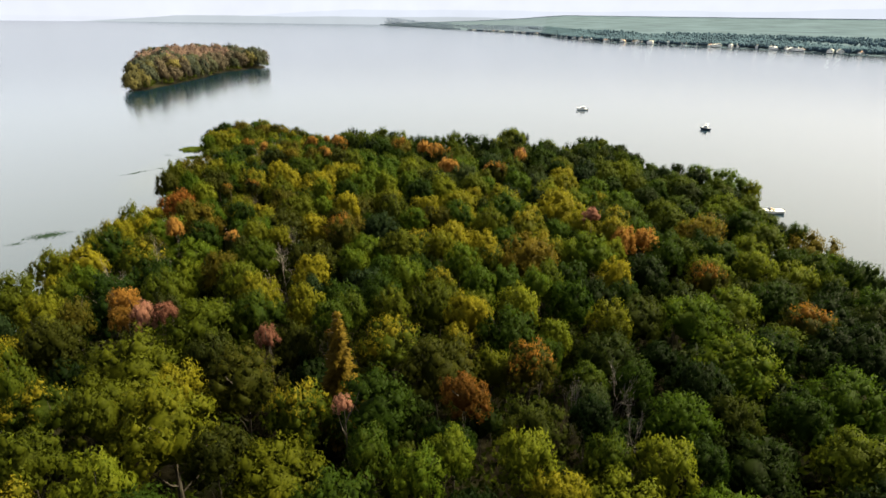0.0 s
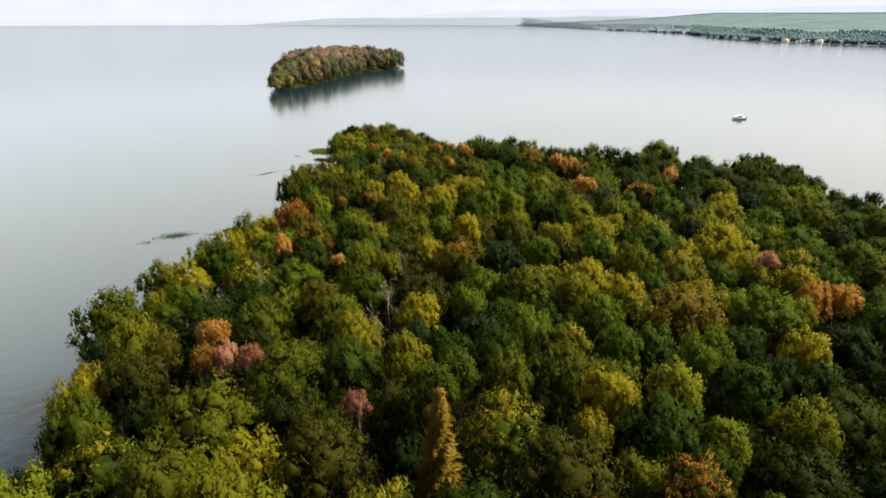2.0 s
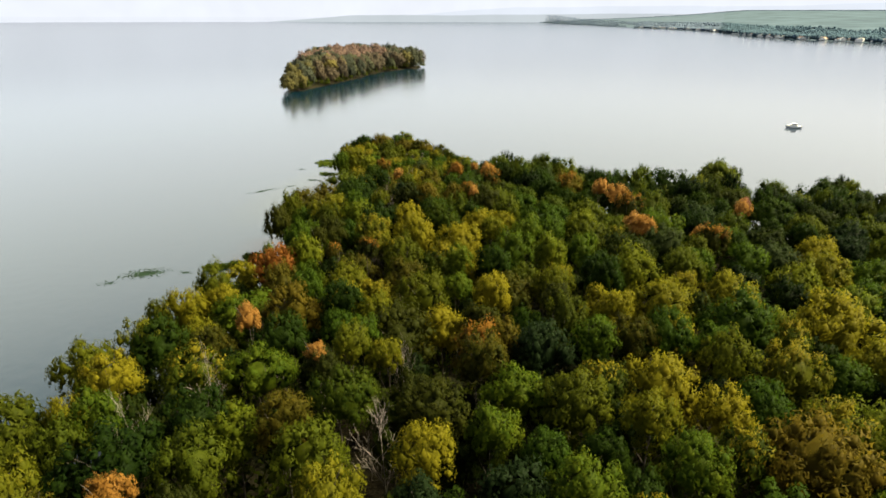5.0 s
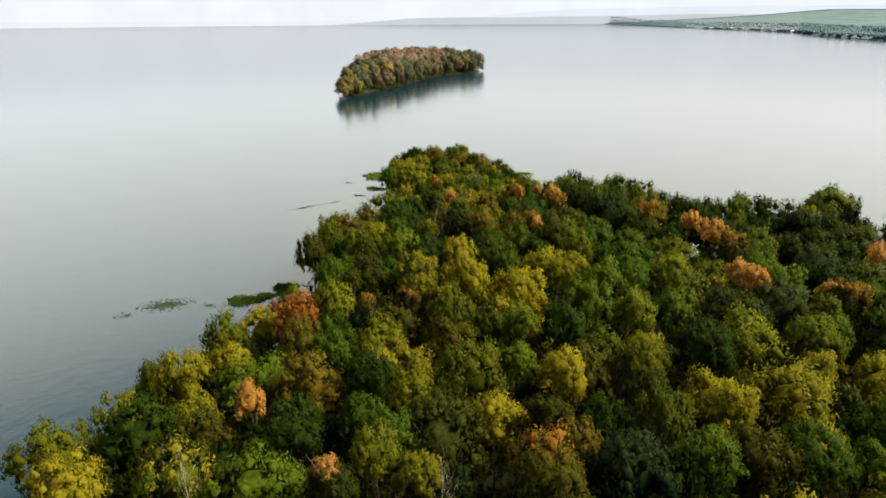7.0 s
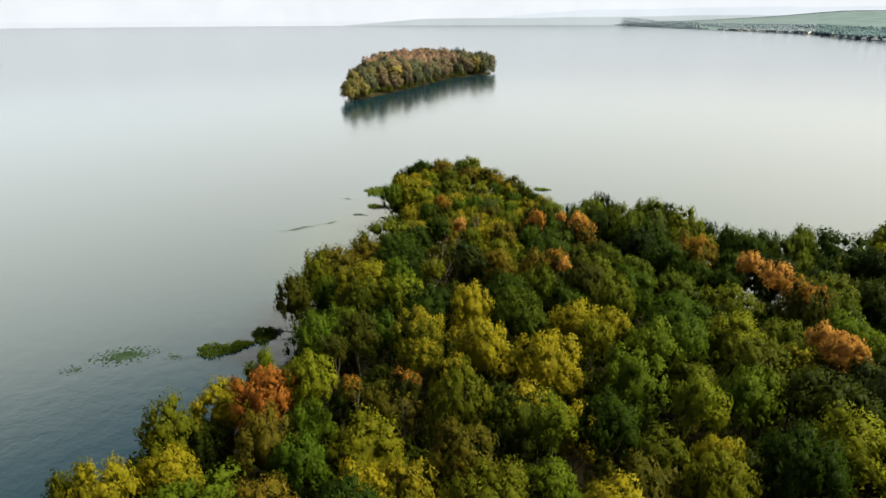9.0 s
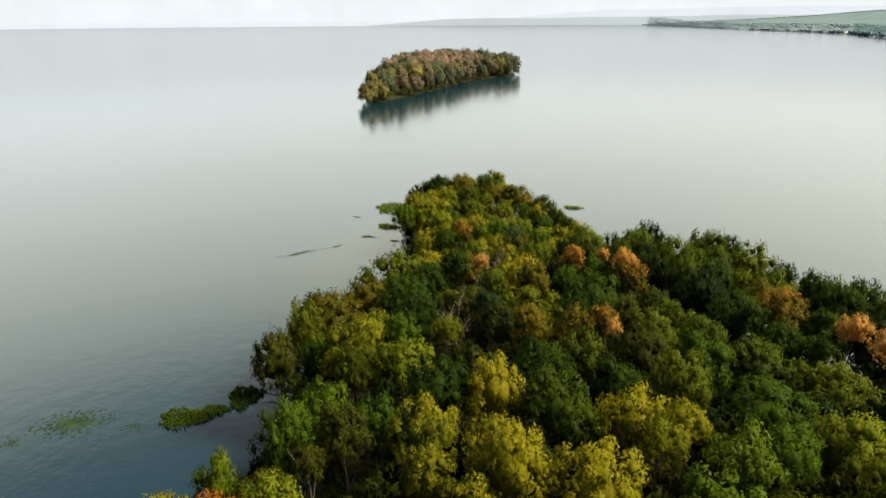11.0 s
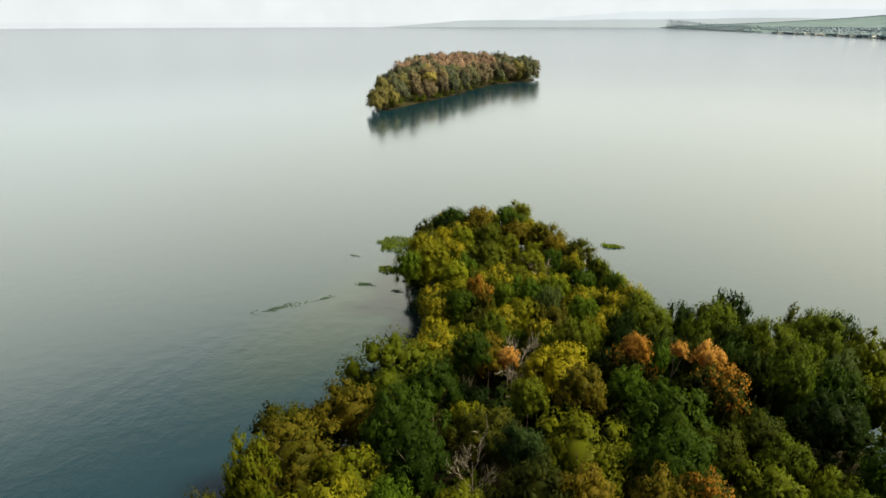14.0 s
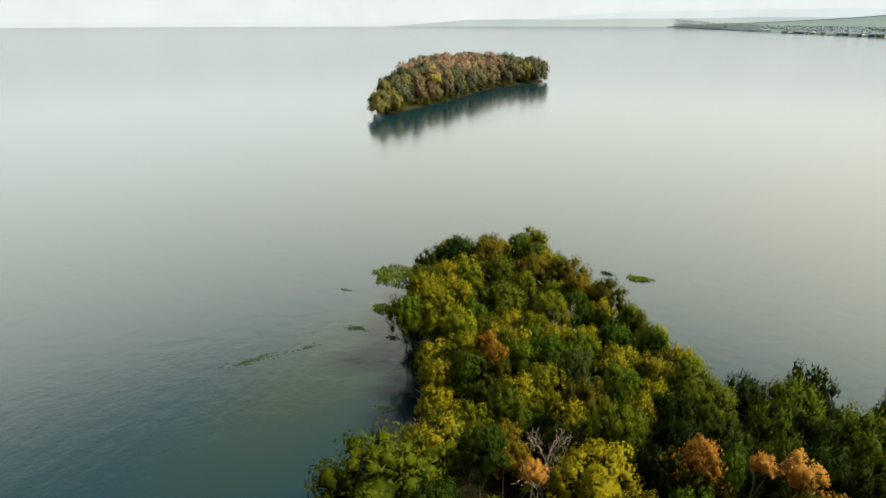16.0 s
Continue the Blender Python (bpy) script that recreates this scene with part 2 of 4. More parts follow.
def crown_mesh(name, seed, lobes, leaves, size, tall=1.0, spread=1.0, upright=0.4, mat="green", girth=(0.29, 0.46), stretch=1.05):
    """A crown of radius 1 * spread and centre 0: many boughs, each a shell of small bent leaf sprays round a shaded core. Unit is about 4.5 m."""
    g = np.random.default_rng(seed)
    # boughs on a dome, golden-angle spaced and jittered
    k = np.arange(lobes)
    h = 1 - 1.45 * (k + 0.5) / lobes + g.normal(0, 0.06, lobes)
    h = np.clip(h, -0.6, 0.98)
    a = k * 2.39996 + g.normal(0, 0.35, lobes)
    rr = np.sqrt(1 - h * h)
    reach = g.uniform(0.58, 0.93, lobes)
    cen = np.stack([rr * np.cos(a) * reach * spread, rr * np.sin(a) * reach * spread, h * reach * tall], 1)
    rad = g.uniform(girth[0], girth[1], lobes)
    cen = np.vstack([cen, [[0, 0, 0.05]]])
    rad = np.append(rad, 0.62)
    verts, faces, norms = [], [], []
    base = 0
    for c, r in zip(cen, rad):
        body, sides = (LUMP_V, LUMP_F) if r > 0.5 else (STUD_V, STUD_F)
        v = body * (r * (0.82 if r > 0.5 else 0.66)) * (1 + g.normal(0, 0.1, (len(body), 1)))
        v = flame(v, r * 0.8, stretch)
        verts.append(c + v)
        norms.append(unit(v) * 0.8 + unit(c + v) * 0.2)
        faces.append(sides + base)
        base += len(v)
    tri = np.vstack(faces)
    w = rad ** 2
    w[-1] *= 0.35
    pick = g.choice(len(cen), leaves, p=w / w.sum())
    d = unit(g.normal(0, 1, (leaves, 3)))
    d[:, 2] = np.where(d[:, 2] < -0.45, -d[:, 2], d[:, 2])
    out = cen[pick] + d * rad[pick, None]
    # turn leaf sprays that fall inside to the outer face of the crown
    inward = (d * unit(cen[pick])).sum(1) < -0.35
    d[inward] *= -1
    p = cen[pick] + flame(d * (rad[pick] * g.uniform(0.74, 1.28, leaves))[:, None], rad[pick], stretch)
    nrm = unit(d + g.normal(0, 0.45, (leaves, 3)))
    up = np.array([0, 0, 1.0])
    tan = unit(d * (0.6 - upright * 0.4) + up * (upright + 0.25) + g.normal(0, 0.34, (leaves, 3)))
    tan = unit(tan - nrm * (tan * nrm).sum(1, keepdims=True))
    bi = np.cross(nrm, tan)
    L = (size * g.uniform(0.6, 1.7, leaves))[:, None]
    W = L * g.uniform(0.18, 0.38, (leaves, 1))
    q0, q1, q2 = p - tan * L * 0.45 + bi * W, p - tan * L * 0.35 - bi * W, p + tan * L * 0.65
    lv = np.stack([q0, q1, q2], 1).reshape(-1, 3)
    sn = unit(d * 0.7 + unit(p) * 0.65 + nrm * 0.2)
    faces = tri.tolist() + (np.arange(leaves * 3).reshape(-1, 3) + base).tolist()
    allv = np.vstack(verts + [lv])
    alln = unit(np.vstack(norms + [np.repeat(sn, 3, 0)]))
    return mesh_from(name, allv, faces, [LEAF[mat]], alln)


def tube(bm, pts, radii, sides=6):
    rings = []
    for i, (p, r) in enumerate(zip(pts, radii)):
        q = pts[min(i + 1, len(pts) - 1)] - pts[max(i - 1, 0)]
        rot = q.to_track_quat("Z", "Y").to_matrix()
        rings.append([bm.verts.new(p + rot @ Vector((math.cos(s) * r, math.sin(s) * r, 0))) for s in (2 * math.pi * k / sides for k in range(sides))])
    for a, b in zip(rings, rings[1:]):
        for k in range(sides):
            bm.faces.new((a[k], a[(k + 1) % sides], b[(k + 1) % sides], b[k]))
    bm.faces.new(rings[-1])


def limb_path(rng, start, way, length, steps, wander):
    pts, p, d = [start], start.copy(), way.normalized()
    for _ in range(steps):
        d = (d + Vector((rng.gauss(0, wander), rng.gauss(0, wander), rng.gauss(0.05, wander)))).normalized()
        p = p + d * (length / steps)
        pts.append(p)
    return pts


def trunk_mesh(name, seed, mat, twigs=0, girth=1.0):
    """A tapered trunk about 12 m high with rising limbs; twigs: how many fine branches each limb carries."""
    rng = random.Random(seed)
    bm = bmesh.new()
    lean = Vector((rng.gauss(0, 0.06), rng.gauss(0, 0.06), 1))
    main = limb_path(rng, Vector((0, 0, -0.4)), lean, 12.4, 6, 0.07)
    tube(bm, main, [girth * v for v in (0.34, 0.27, 0.24, 0.2, 0.16, 0.11, 0.06)], 6)
    for k in range(6 if twigs == 0 else 8):
        i = 2 + k % 4
        a = k * 2.4 + rng.uniform(-0.4, 0.4)
        way = Vector((math.cos(a), math.sin(a), rng.uniform(0.5, 1.3)))
        length = rng.uniform(3.2, 5.2)
        lp = limb_path(rng, main[i].lerp(main[min(i + 1, 6)], rng.random()), way, length, 4, 0.16)
        tube(bm, lp, [girth * v for v in (0.12, 0.1, 0.075, 0.05, 0.02)], 4)
        for _ in range(twigs):
            j = rng.randint(1, 3)
            w = (lp[j + 1] - lp[j]).normalized() + Vector((rng.gauss(0, 0.6), rng.gauss(0, 0.6), rng.gauss(0.35, 0.3)))
            tp = limb_path(rng, lp[j], w, rng.uniform(1.2, 2.6), 3, 0.2)
            tube(bm, tp, [girth * v for v in (0.045, 0.035, 0.025, 0.01)], 4)
            if twigs > 3:
                w2 = (tp[2] - tp[1]).normalized() + Vector((rng.gauss(0, 0.6), rng.gauss(0, 0.6), rng.gauss(0.3, 0.3)))
                tube(bm, limb_path(rng, tp[2], w2, rng.uniform(0.7, 1.5), 2, 0.2), [0.025, 0.018, 0.008], 3)
    me = bpy.data.meshes.new(name)
    bm.to_mesh(me)
    bm.free()
    me.materials.append(mat)
    return me


# ---- the lake and the land ----
def disc(name, radius, z, mat, steps=96):
    v = [(radius * math.cos(2 * math.pi * k / steps), radius * math.sin(2 * math.pi * k / steps), z) for k in range(steps)]
    return new(name, mesh_from(name, v, [list(range(steps))], [mat]))


tagged(disc("water", 4900, 0.0, WATER), "calm silty blue-green lake water under hazy sky", "water", kind="structure")


def inside(poly, x, y):
    hit = False
    for (x1, y1), (x2, y2) in zip(poly, poly[1:] + poly[:1]):
        if (y1 > y) != (y2 > y) and x < (x2 - x1) * (y - y1) / (y2 - y1) + x1:
            hit = not hit
    return hit


def shore_distance(poly, x, y):
    best = 1e9
    for (x1, y1), (x2, y2) in zip(poly, poly[1:] + poly[:1]):
        dx, dy = x2 - x1, y2 - y1
        s = max(0, min(1, ((x - x1) * dx + (y - y1) * dy) / (dx * dx + dy * dy)))
        best = min(best, math.hypot(x - x1 - s * dx, y - y1 - s * dy))
    return best


def land(name, poly, rise, inset, cell, label):
    """A low wooded landmass: its sheet dips under the water at the rim and rises inland."""
    x0, x1 = min(p[0] for p in poly) - 6, max(p[0] for p in poly) + 6
    y0, y1 = min(p[1] for p in poly) - 6, max(p[1] for p in poly) + 6
    nx, ny = int((x1 - x0) / cell) + 1, int((y1 - y0) / cell) + 1
    v, keep, f = [], [], []
    for j in range(ny):
        for i in range(nx):
            x, y = x0 + i * cell, y0 + j * cell
            d = shore_distance(poly, x, y) * (1 if inside(poly, x, y) else -1) - inset + 1.6 * noise.noise((x * 0.11, y * 0.11, 2.0))
            keep.append(d > -5)
            v.append((x, y, max(-1.5, min(d * 0.22, rise * (1 - math.exp(-d / 22)) + 0.3 if d > 0 else 0)) + (0.15 * noise.noise((x * 0.3, y * 0.3, 0)) if d > 1 else 0)))
    for j in range(ny - 1):
        for i in range(nx - 1):
            q = [j * nx + i, j * nx + i + 1, (j + 1) * nx + i + 1, (j + 1) * nx + i]
            if any(keep[k] for k in q):
                f.append(q)
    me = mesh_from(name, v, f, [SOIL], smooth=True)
    return tagged(new(name, me), label, "ground", kind="structure")


SHORE = [(-50, -14), (-53, 25), (-55, 46), (-60, 58), (-68, 68), (-74, 78), (-75, 88), (-77, 97), (-77, 106), (-79, 115), (-79, 124), (-75, 134), (-76, 143), (-82, 149), (-88, 157), (-91, 166),
         (-90, 175), (-88, 185), (-88, 194), (-91, 202), (-99, 211), (-104, 218)]
SHORE += [(-110, 227), (-113, 238), (-112, 248), (-104, 256), (-94, 261), (-84, 254), (-76, 246), (-66, 237), (-58, 226), (-50, 219), (-40, 217), (-30, 221), (-24, 218), (-18, 205), (-9, 205),
          (2, 214), (14, 231), (22, 232), (24, 206), (36, 212)]
SHORE += [(44, 236), (54, 240), (59, 215), (70, 194), (85, 180), (88, 172), (80, 150), (80, 138), (84, 126), (84, 104), (82, 77), (80, 55), (76, 25), (72, -14)]


def canopy(x, y):
    """Height of the wood's leafy top over the lake: lower along the western shore, towards the point and on the eastern side."""
    z = 18.6
    if x > 8:
        z -= (x - 8) * 0.08
    if y > 170:
        z -= min(6.5, (y - 170) * 0.12 * (1 if x < -50 else 0.35 if x > -20 else 0.5))
    if x < -58:
        z -= min(4, (-58 - x) * 0.12)
    return max(z, 12.0)


land("ground", SHORE, 1.4, 4.5, 3.0, "leaf-littered ground of the wooded headland, darkened for tree shade")
ISLE = [(-249, 413), (-247, 440), (-246, 470), (-247, 530), (-252, 600), (-241, 640), (-230, 658), (-235, 676), (-262, 705), (-310, 738), (-355, 740),
        (-378, 710), (-370, 650), (-345, 590), (-315, 535), (-285, 477), (-267, 437)]
land("ground_2", ISLE, 4.5, 5.0, 4.0, "leaf-littered ground of the small wooded island, darkened for tree shade")


# ---- the trees of the headland ----
rng = random.Random(11)
CROWN, TRUNKS = {}, [trunk_mesh("trunk", 40 + k, BARK) for k in range(4)]
for k in range(7):
    CROWN["round", k] = crown_mesh("crown", 100 + k, 34 + k % 3 * 8, 2700, 0.06, 0.95 + 0.04 * (k % 3), 0.98, 0.3 + 0.1 * (k % 4), "green", (0.15, 0.31), 1.05)
for k in range(5):
    CROWN["feather", k] = crown_mesh("crown", 200 + k, 48 + k % 3 * 8, 2700, 0.064, 0.93, 0.97, 0.8, "green", (0.11, 0.24), 1.3)
for k in range(3):
    CROWN["thin", k] = crown_mesh("crown", 300 + k, 16, 1500, 0.075, 1.0, 0.9, 0.7, "green", (0.18, 0.3), 1.5)
for k in range(5):
    CROWN["small", k] = crown_mesh("crown", 500 + k, 34, 1900, 0.088, 0.92, 1.0, 0.55, "green", (0.16, 0.32), 1.08)
for k in range(5):
    CROWN["far", k] = crown_mesh("crown", 400 + k, 11, 620, 0.19, 1.05, 1.0, 0.45)
placed = []


def tree(name, x, y, r, height, shape, k, leaf, label, group, category="tree", ground=0.8):
    """One broadleaved tree: trunk with limbs, and a crown of that radius whose top is at that height."""
    r *= 1.03
    base = new(name)
    base.matrix_basis = pose(x, y, ground)
    tagged(base, label, category, group)
    turn = rng.uniform(0, 360)
    depth = max(r * 1.05, min(height * 0.3, r * 1.35))          # crown's half height
    if leaf in ("orange", "pink"):
        depth = r * 1.15
    elif shore_distance(SHORE, x, y) < 9 or y > 192:
        depth = max(depth, height * 0.39)                       # leafy nearly down to the water
    me = CROWN[shape, k]
    crown = new("crown", me)
    crown.material_slots[0].link = "OBJECT"
    crown.material_slots[0].material = LEAF[leaf]
    crown.parent = base
    crown.matrix_basis = pose(0, 0, height - depth * 0.98, rng.gauss(0, 4), rng.gauss(0, 4), turn) @ Matrix.Diagonal((r * rng.uniform(0.93, 1.1), r * rng.uniform(0.93, 1.1), depth, 1))
    trunk = new("trunk", TRUNKS[k % 4])
    trunk.parent = base
    s = (height - depth * 0.6) / 12.0
    trunk.matrix_basis = pose(0, 0, 0, 0, 0, turn) @ Matrix.Diagonal((s * max(0.4, r / 6.5), s * max(0.4, r / 6.5), s * 0.92, 1))
    placed.append((x, y, r / 1.03))
    return base


YELLOW = [(10.1, 42, 2.6), (-39.6, 42.5, 3), (-29.5, 48.2, 6.1), (-39.8, 59.8, 5.8), (-59.4, 70.9, 3.9), (-9.7, 74.1, 2.9), (1.5, 74.3, 3), (-22.3, 75.5, 3.5), (21.8, 75.9, 3), (-69.3, 76.9, 5.7),
          (-3.9, 77.6, 3.9), (-31.2, 79.3, 3.8), (-24.6, 87, 3.4), (-63.4, 87.2, 3.2), (-72, 91.2, 4.1), (26.5, 93.5, 3.4), (-70, 97.6, 3.7), (-4.1, 97.8, 2.9), (-11.5, 100.1, 4.6), (-34.5, 100.3, 2.2),
          (-39, 100.6, 2.6), (-70.2, 106.6, 3.2), (5.3, 113.7, 3.5), (-72.3, 115.8, 3.5), (-14.9, 117.8, 3.3), (-36.4, 118.3, 4.4), (-26.3, 121.1, 3), (-8.3, 122.3, 2.4), (-18.3, 129.9, 3.7), (-44, 130.7, 3.8),
          (22.1, 132.1, 6.5), (-45.9, 141.5, 4.2)]
YELLOW_FAR = [(-69.3, 150.1, 3.2), (-70.8, 154.5, 5.2), (-83.2, 157, 3.1), (-61.8, 160, 1.9), (-96.6, 217.7, 5), (-102.1, 223.6, 3.6), (-66.5, 227.6, 2.4), (-88.6, 227.6, 4.9), (-93.1, 237.1, 5), (-93.8, 255.6, 4)]
OLIVE = [(-24.6, 57.7, 4.3), (-52.2, 62.8, 3.9), (-1.8, 63, 5.4), (-52.2, 68.2, 2.4), (-40.2, 87, 3.4), (-40.4, 95.8, 2), (11.7, 98.9, 5.6), (-23.2, 104, 3.1), (-36, 107.9, 4.8), (-52.8, 108.8, 4.2),
         (-6.1, 115.5, 3.2), (-16.7, 121.1, 2), (-40.7, 122.8, 3.1), (76.9, 123.6, 6.5), (52.4, 124.6, 6.5), (-61.2, 131.4, 1.6), (-61.8, 137.5, 2.8), (-82.3, 149.7, 3.2), (-82, 161.8, 5.1), (-55.9, 164.7, 3.3),
         (-52.3, 165.7, 2.6), (-38.1, 166.5, 3.4), (-46.6, 168.7, 2.7), (-57.7, 183.8, 2.9), (-24, 189.8, 3.1), (-67.1, 203.5, 3.2), (-72.6, 235.9, 3.7), (-88, 239.8, 3.9), (-81.6, 241.9, 4.5), (-98.5, 241.9, 3.9)]
GREEN = [(-8.5, 53.3, 4.5), (-52.4, 55.1, 3.8), (-16.9, 68.4, 2.5), (-35.4, 69.2, 5.4), (-15.5, 73.3, 3), (-45.7, 79.6, 3.7), (-36, 92.1, 3.6), (-64.5, 96, 3.5), (-50, 101.8, 3.3), (-46.1, 111.6, 2.7),
         (65.9, 123.9, 5.7), (-28.5, 132.7, 3.1), (-11.2, 134.1, 3.8), (1.4, 142.3, 3.9), (-57.4, 149.4, 4), (-44.5, 152, 3.9), (-32.8, 161, 3.1), (-73.9, 176.9, 3.2), (-62.5, 178.4, 2.1), (-82, 180.3, 6.6),
         (-27.6, 182.4, 4.2), (-73.8, 187.8, 2.7), (-75.3, 198.1, 2.8), (-62.4, 198.4, 3.2), (-35.5, 201.9, 3.7), (1.7, 204.8, 6.5), (-84, 205, 3.1), (27.4, 207.7, 4.8), (-53.9, 207.7, 3.9), (-45.5, 210, 3.9),
         (-25.9, 210.8, 4.2), (-56.2, 212.9, 4.5)]
GREEN_FAR = [(-23, 195, 3.8), (-14, 193.5, 3.6), (-7, 193.5, 3.6), (-17, 199, 3.2), (-10.5, 198, 3), (-4.5, 201, 3.2), (-33, 211, 4.2), (-38.5, 206, 4), (-91, 248, 3.2), (14.4, 216.1, 6.4), (41.3, 217.4, 6.5), (-62.4, 222.6, 2.6), (-104.8, 241.5, 5)]
RUST = [(1.3, 55, 2.5), (-65.3, 123.5, 4.5)]
TURNING = [(7.7, 156.6, 2.8), (9.3, 62.4, 2.9), (-14.7, 63.1, 1.5), (54.5, 83.8, 4.4), (43.9, 97, 3.3), (-24.8, 107.6, 3.5), (-54.3, 124.5, 1.3), (-49.4, 127.6, 1.6), (-43.5, 169.6, 2.3), (-7.9, 170.2, 3.7), (-22.4, 185.9, 3.4),
           (-44, 191, 4), (-53.9, 193.5, 3.2), (-80.6, 207, 1.9), (-83, 209.9, 2.2)]
FRESH = [(-30.8, 39, 2.9), (-2.5, 42.1, 2.4), (7.3, 45.4, 2.7), (0.4, 45.5, 2.3), (21, 46.8, 2.9), (25.3, 55.5, 3.8), (49.3, 64.8, 5.2), (37.4, 68.5, 5.5), (8.9, 77.7, 3), (35.3, 80.7, 5.1),
         (17, 81.6, 3.7), (11.6, 83.5, 2.8), (2.7, 86.2, 3.3), (44.3, 87, 4.1), (-9.4, 87, 3.4), (-19, 92.3, 2.8), (0.3, 92.6, 3.3), (23.3, 102.7, 4.3), (-39.1, 103.6, 2.2), (-10.4, 113.2, 2.9),
         (-1.6, 117, 3.2), (-61.1, 126.7, 3.3), (8.8, 127.4, 5.7), (-33.5, 128.6, 2.2), (-69, 136.7, 3.4), (-20.6, 139.4, 2.8), (-27.8, 145.2, 4.9), (-67.2, 157.3, 2.5), (-24, 161, 4.8), (78.7, 176.5, 6.1),
         (73.4, 185.7, 4.8), (-64.1, 208, 3)]
FRESH_FAR = [(-74.6, 213.3, 3.5), (-99.6, 213.4, 2.7)]
PINK = [(-10.8, 48.8, 1.1), (-23.6, 63.1, 1.7), (-41.5, 66.5, 2.1), (-38.8, 67.2, 1.4), (26.8, 119, 1.7), (16.5, 181, 1.6)]
ORANGE = [(-44.2, 66.2, 1.7), (-47.8, 72.3, 2.2), (-41.4, 96.2, 1.2), (-55.4, 102.2, 2.3), (32.2, 110.7, 2.9), (36.5, 113, 2.6), (-4.8, 157.1, 2.4), (5.5, 158, 1.8), (-6.5, 159.8, 2.2), (-41.8, 167.3, 1.4), (15.5, 178, 2.2),
          (-10.6, 178.4, 2.7), (-14.5, 181, 2.2), (-66.8, 183.7, 1.2), (-67.7, 185.2, 1.5), (-53.7, 193.7, 1.6), (-48.7, 194, 1.2), (-45.6, 195.8, 2)]
BLUE = [(-1.1, 152.2, 4.3), (-70.6, 210.5, 2.4)]
DEADWOOD = [(18.2, 60.6, 1.9), (19.1, 51.2, 1.3), (13.6, 57.1, 1.0), (-52.9, 92.4, 2.2), (-29.4, 88.6, 2.5), (-32.4, 100.4, 1.5), (-62.1, 166.6, 1.9), (-67.8, 191.6, 2.7), (-75.9, 225.6, 2.4), (-56.7, 81.7, 1.6)]

KINDS = (
    (YELLOW + YELLOW_FAR, "ash_tree", "yellow", ("feather", "round"), "tall broadleaved tree turning yellow-green, dense crown", "yellowing trees of the headland"),
    (FRESH + FRESH_FAR, "linden_tree", "fresh", ("round", "feather"), "broadleaved tree with a bright green full crown", "bright green trees of the headland"),
    (OLIVE, "oak_tree", "olive", ("round", "feather"), "broad tree with olive-brown leaves turning orange on top", "olive trees of the headland"),
    (ORANGE, "maple_tree", "orange", ("thin", "feather"), "maple in orange autumn leaf among green trees", "autumn maples of the headland"),
    (TURNING, "maple_tree", "turning", ("round", "feather"), "maple turning orange-brown over a green lower crown", "turning maples of the headland"),
    (PINK, "cherry_tree", "pink", ("thin", "feather"), "small tree with thin pinkish-brown autumn leaves", "pink autumn trees of the headland"),
    (RUST, "beech_tree", "rust", ("feather", "thin"), "tree with rust-red autumn leaves", "rust-red trees of the headland"),
    (BLUE, "alder_tree", "blue", ("round", "feather"), "broadleaved tree with a cool blue-green crown", "blue-green trees of the headland"),
    (GREEN + GREEN_FAR, "elm_tree", "green", ("round", "round"), "broadleaved tree with a dark green rounded crown", "dark green trees of the headland"),
)
for spots, name, leaf, shapes, label, group in KINDS:
    for i, (x, y, r) in enumerate(spots):
        shape = shapes[0] if rng.random() < 0.65 else shapes[1]
        if r < 3.2 and shape != "thin":
            shape = "small"
        n = {"round": 7, "feather": 5, "thin": 3, "small": 5}[shape]
        h = canopy(x, y) - 0.8 + rng.gauss(0, 0.5)
        tree(name, x, y, r, h, shape, rng.randrange(n), leaf, label, group)


DEAD_TRUNKS = [trunk_mesh("branches", 60 + k, DEAD, 16, 0.33) for k in range(3)]
for i, (x, y, r) in enumerate(DEADWOOD):
    base = new("dead_tree", DEAD_TRUNKS[i % 3])
    h = canopy(x, y) - 3.0
    base.matrix_basis = pose(x, y, 0.8, 0, 0, rng.uniform(0, 360)) @ Matrix.Diagonal((r / 3.0, r / 3.0, h / 13.5, 1))
    tagged(base, "bare dead tree with bleached grey branches", "tree", "dead trees of the headland")
    placed.append((x, y, r * 0.6))


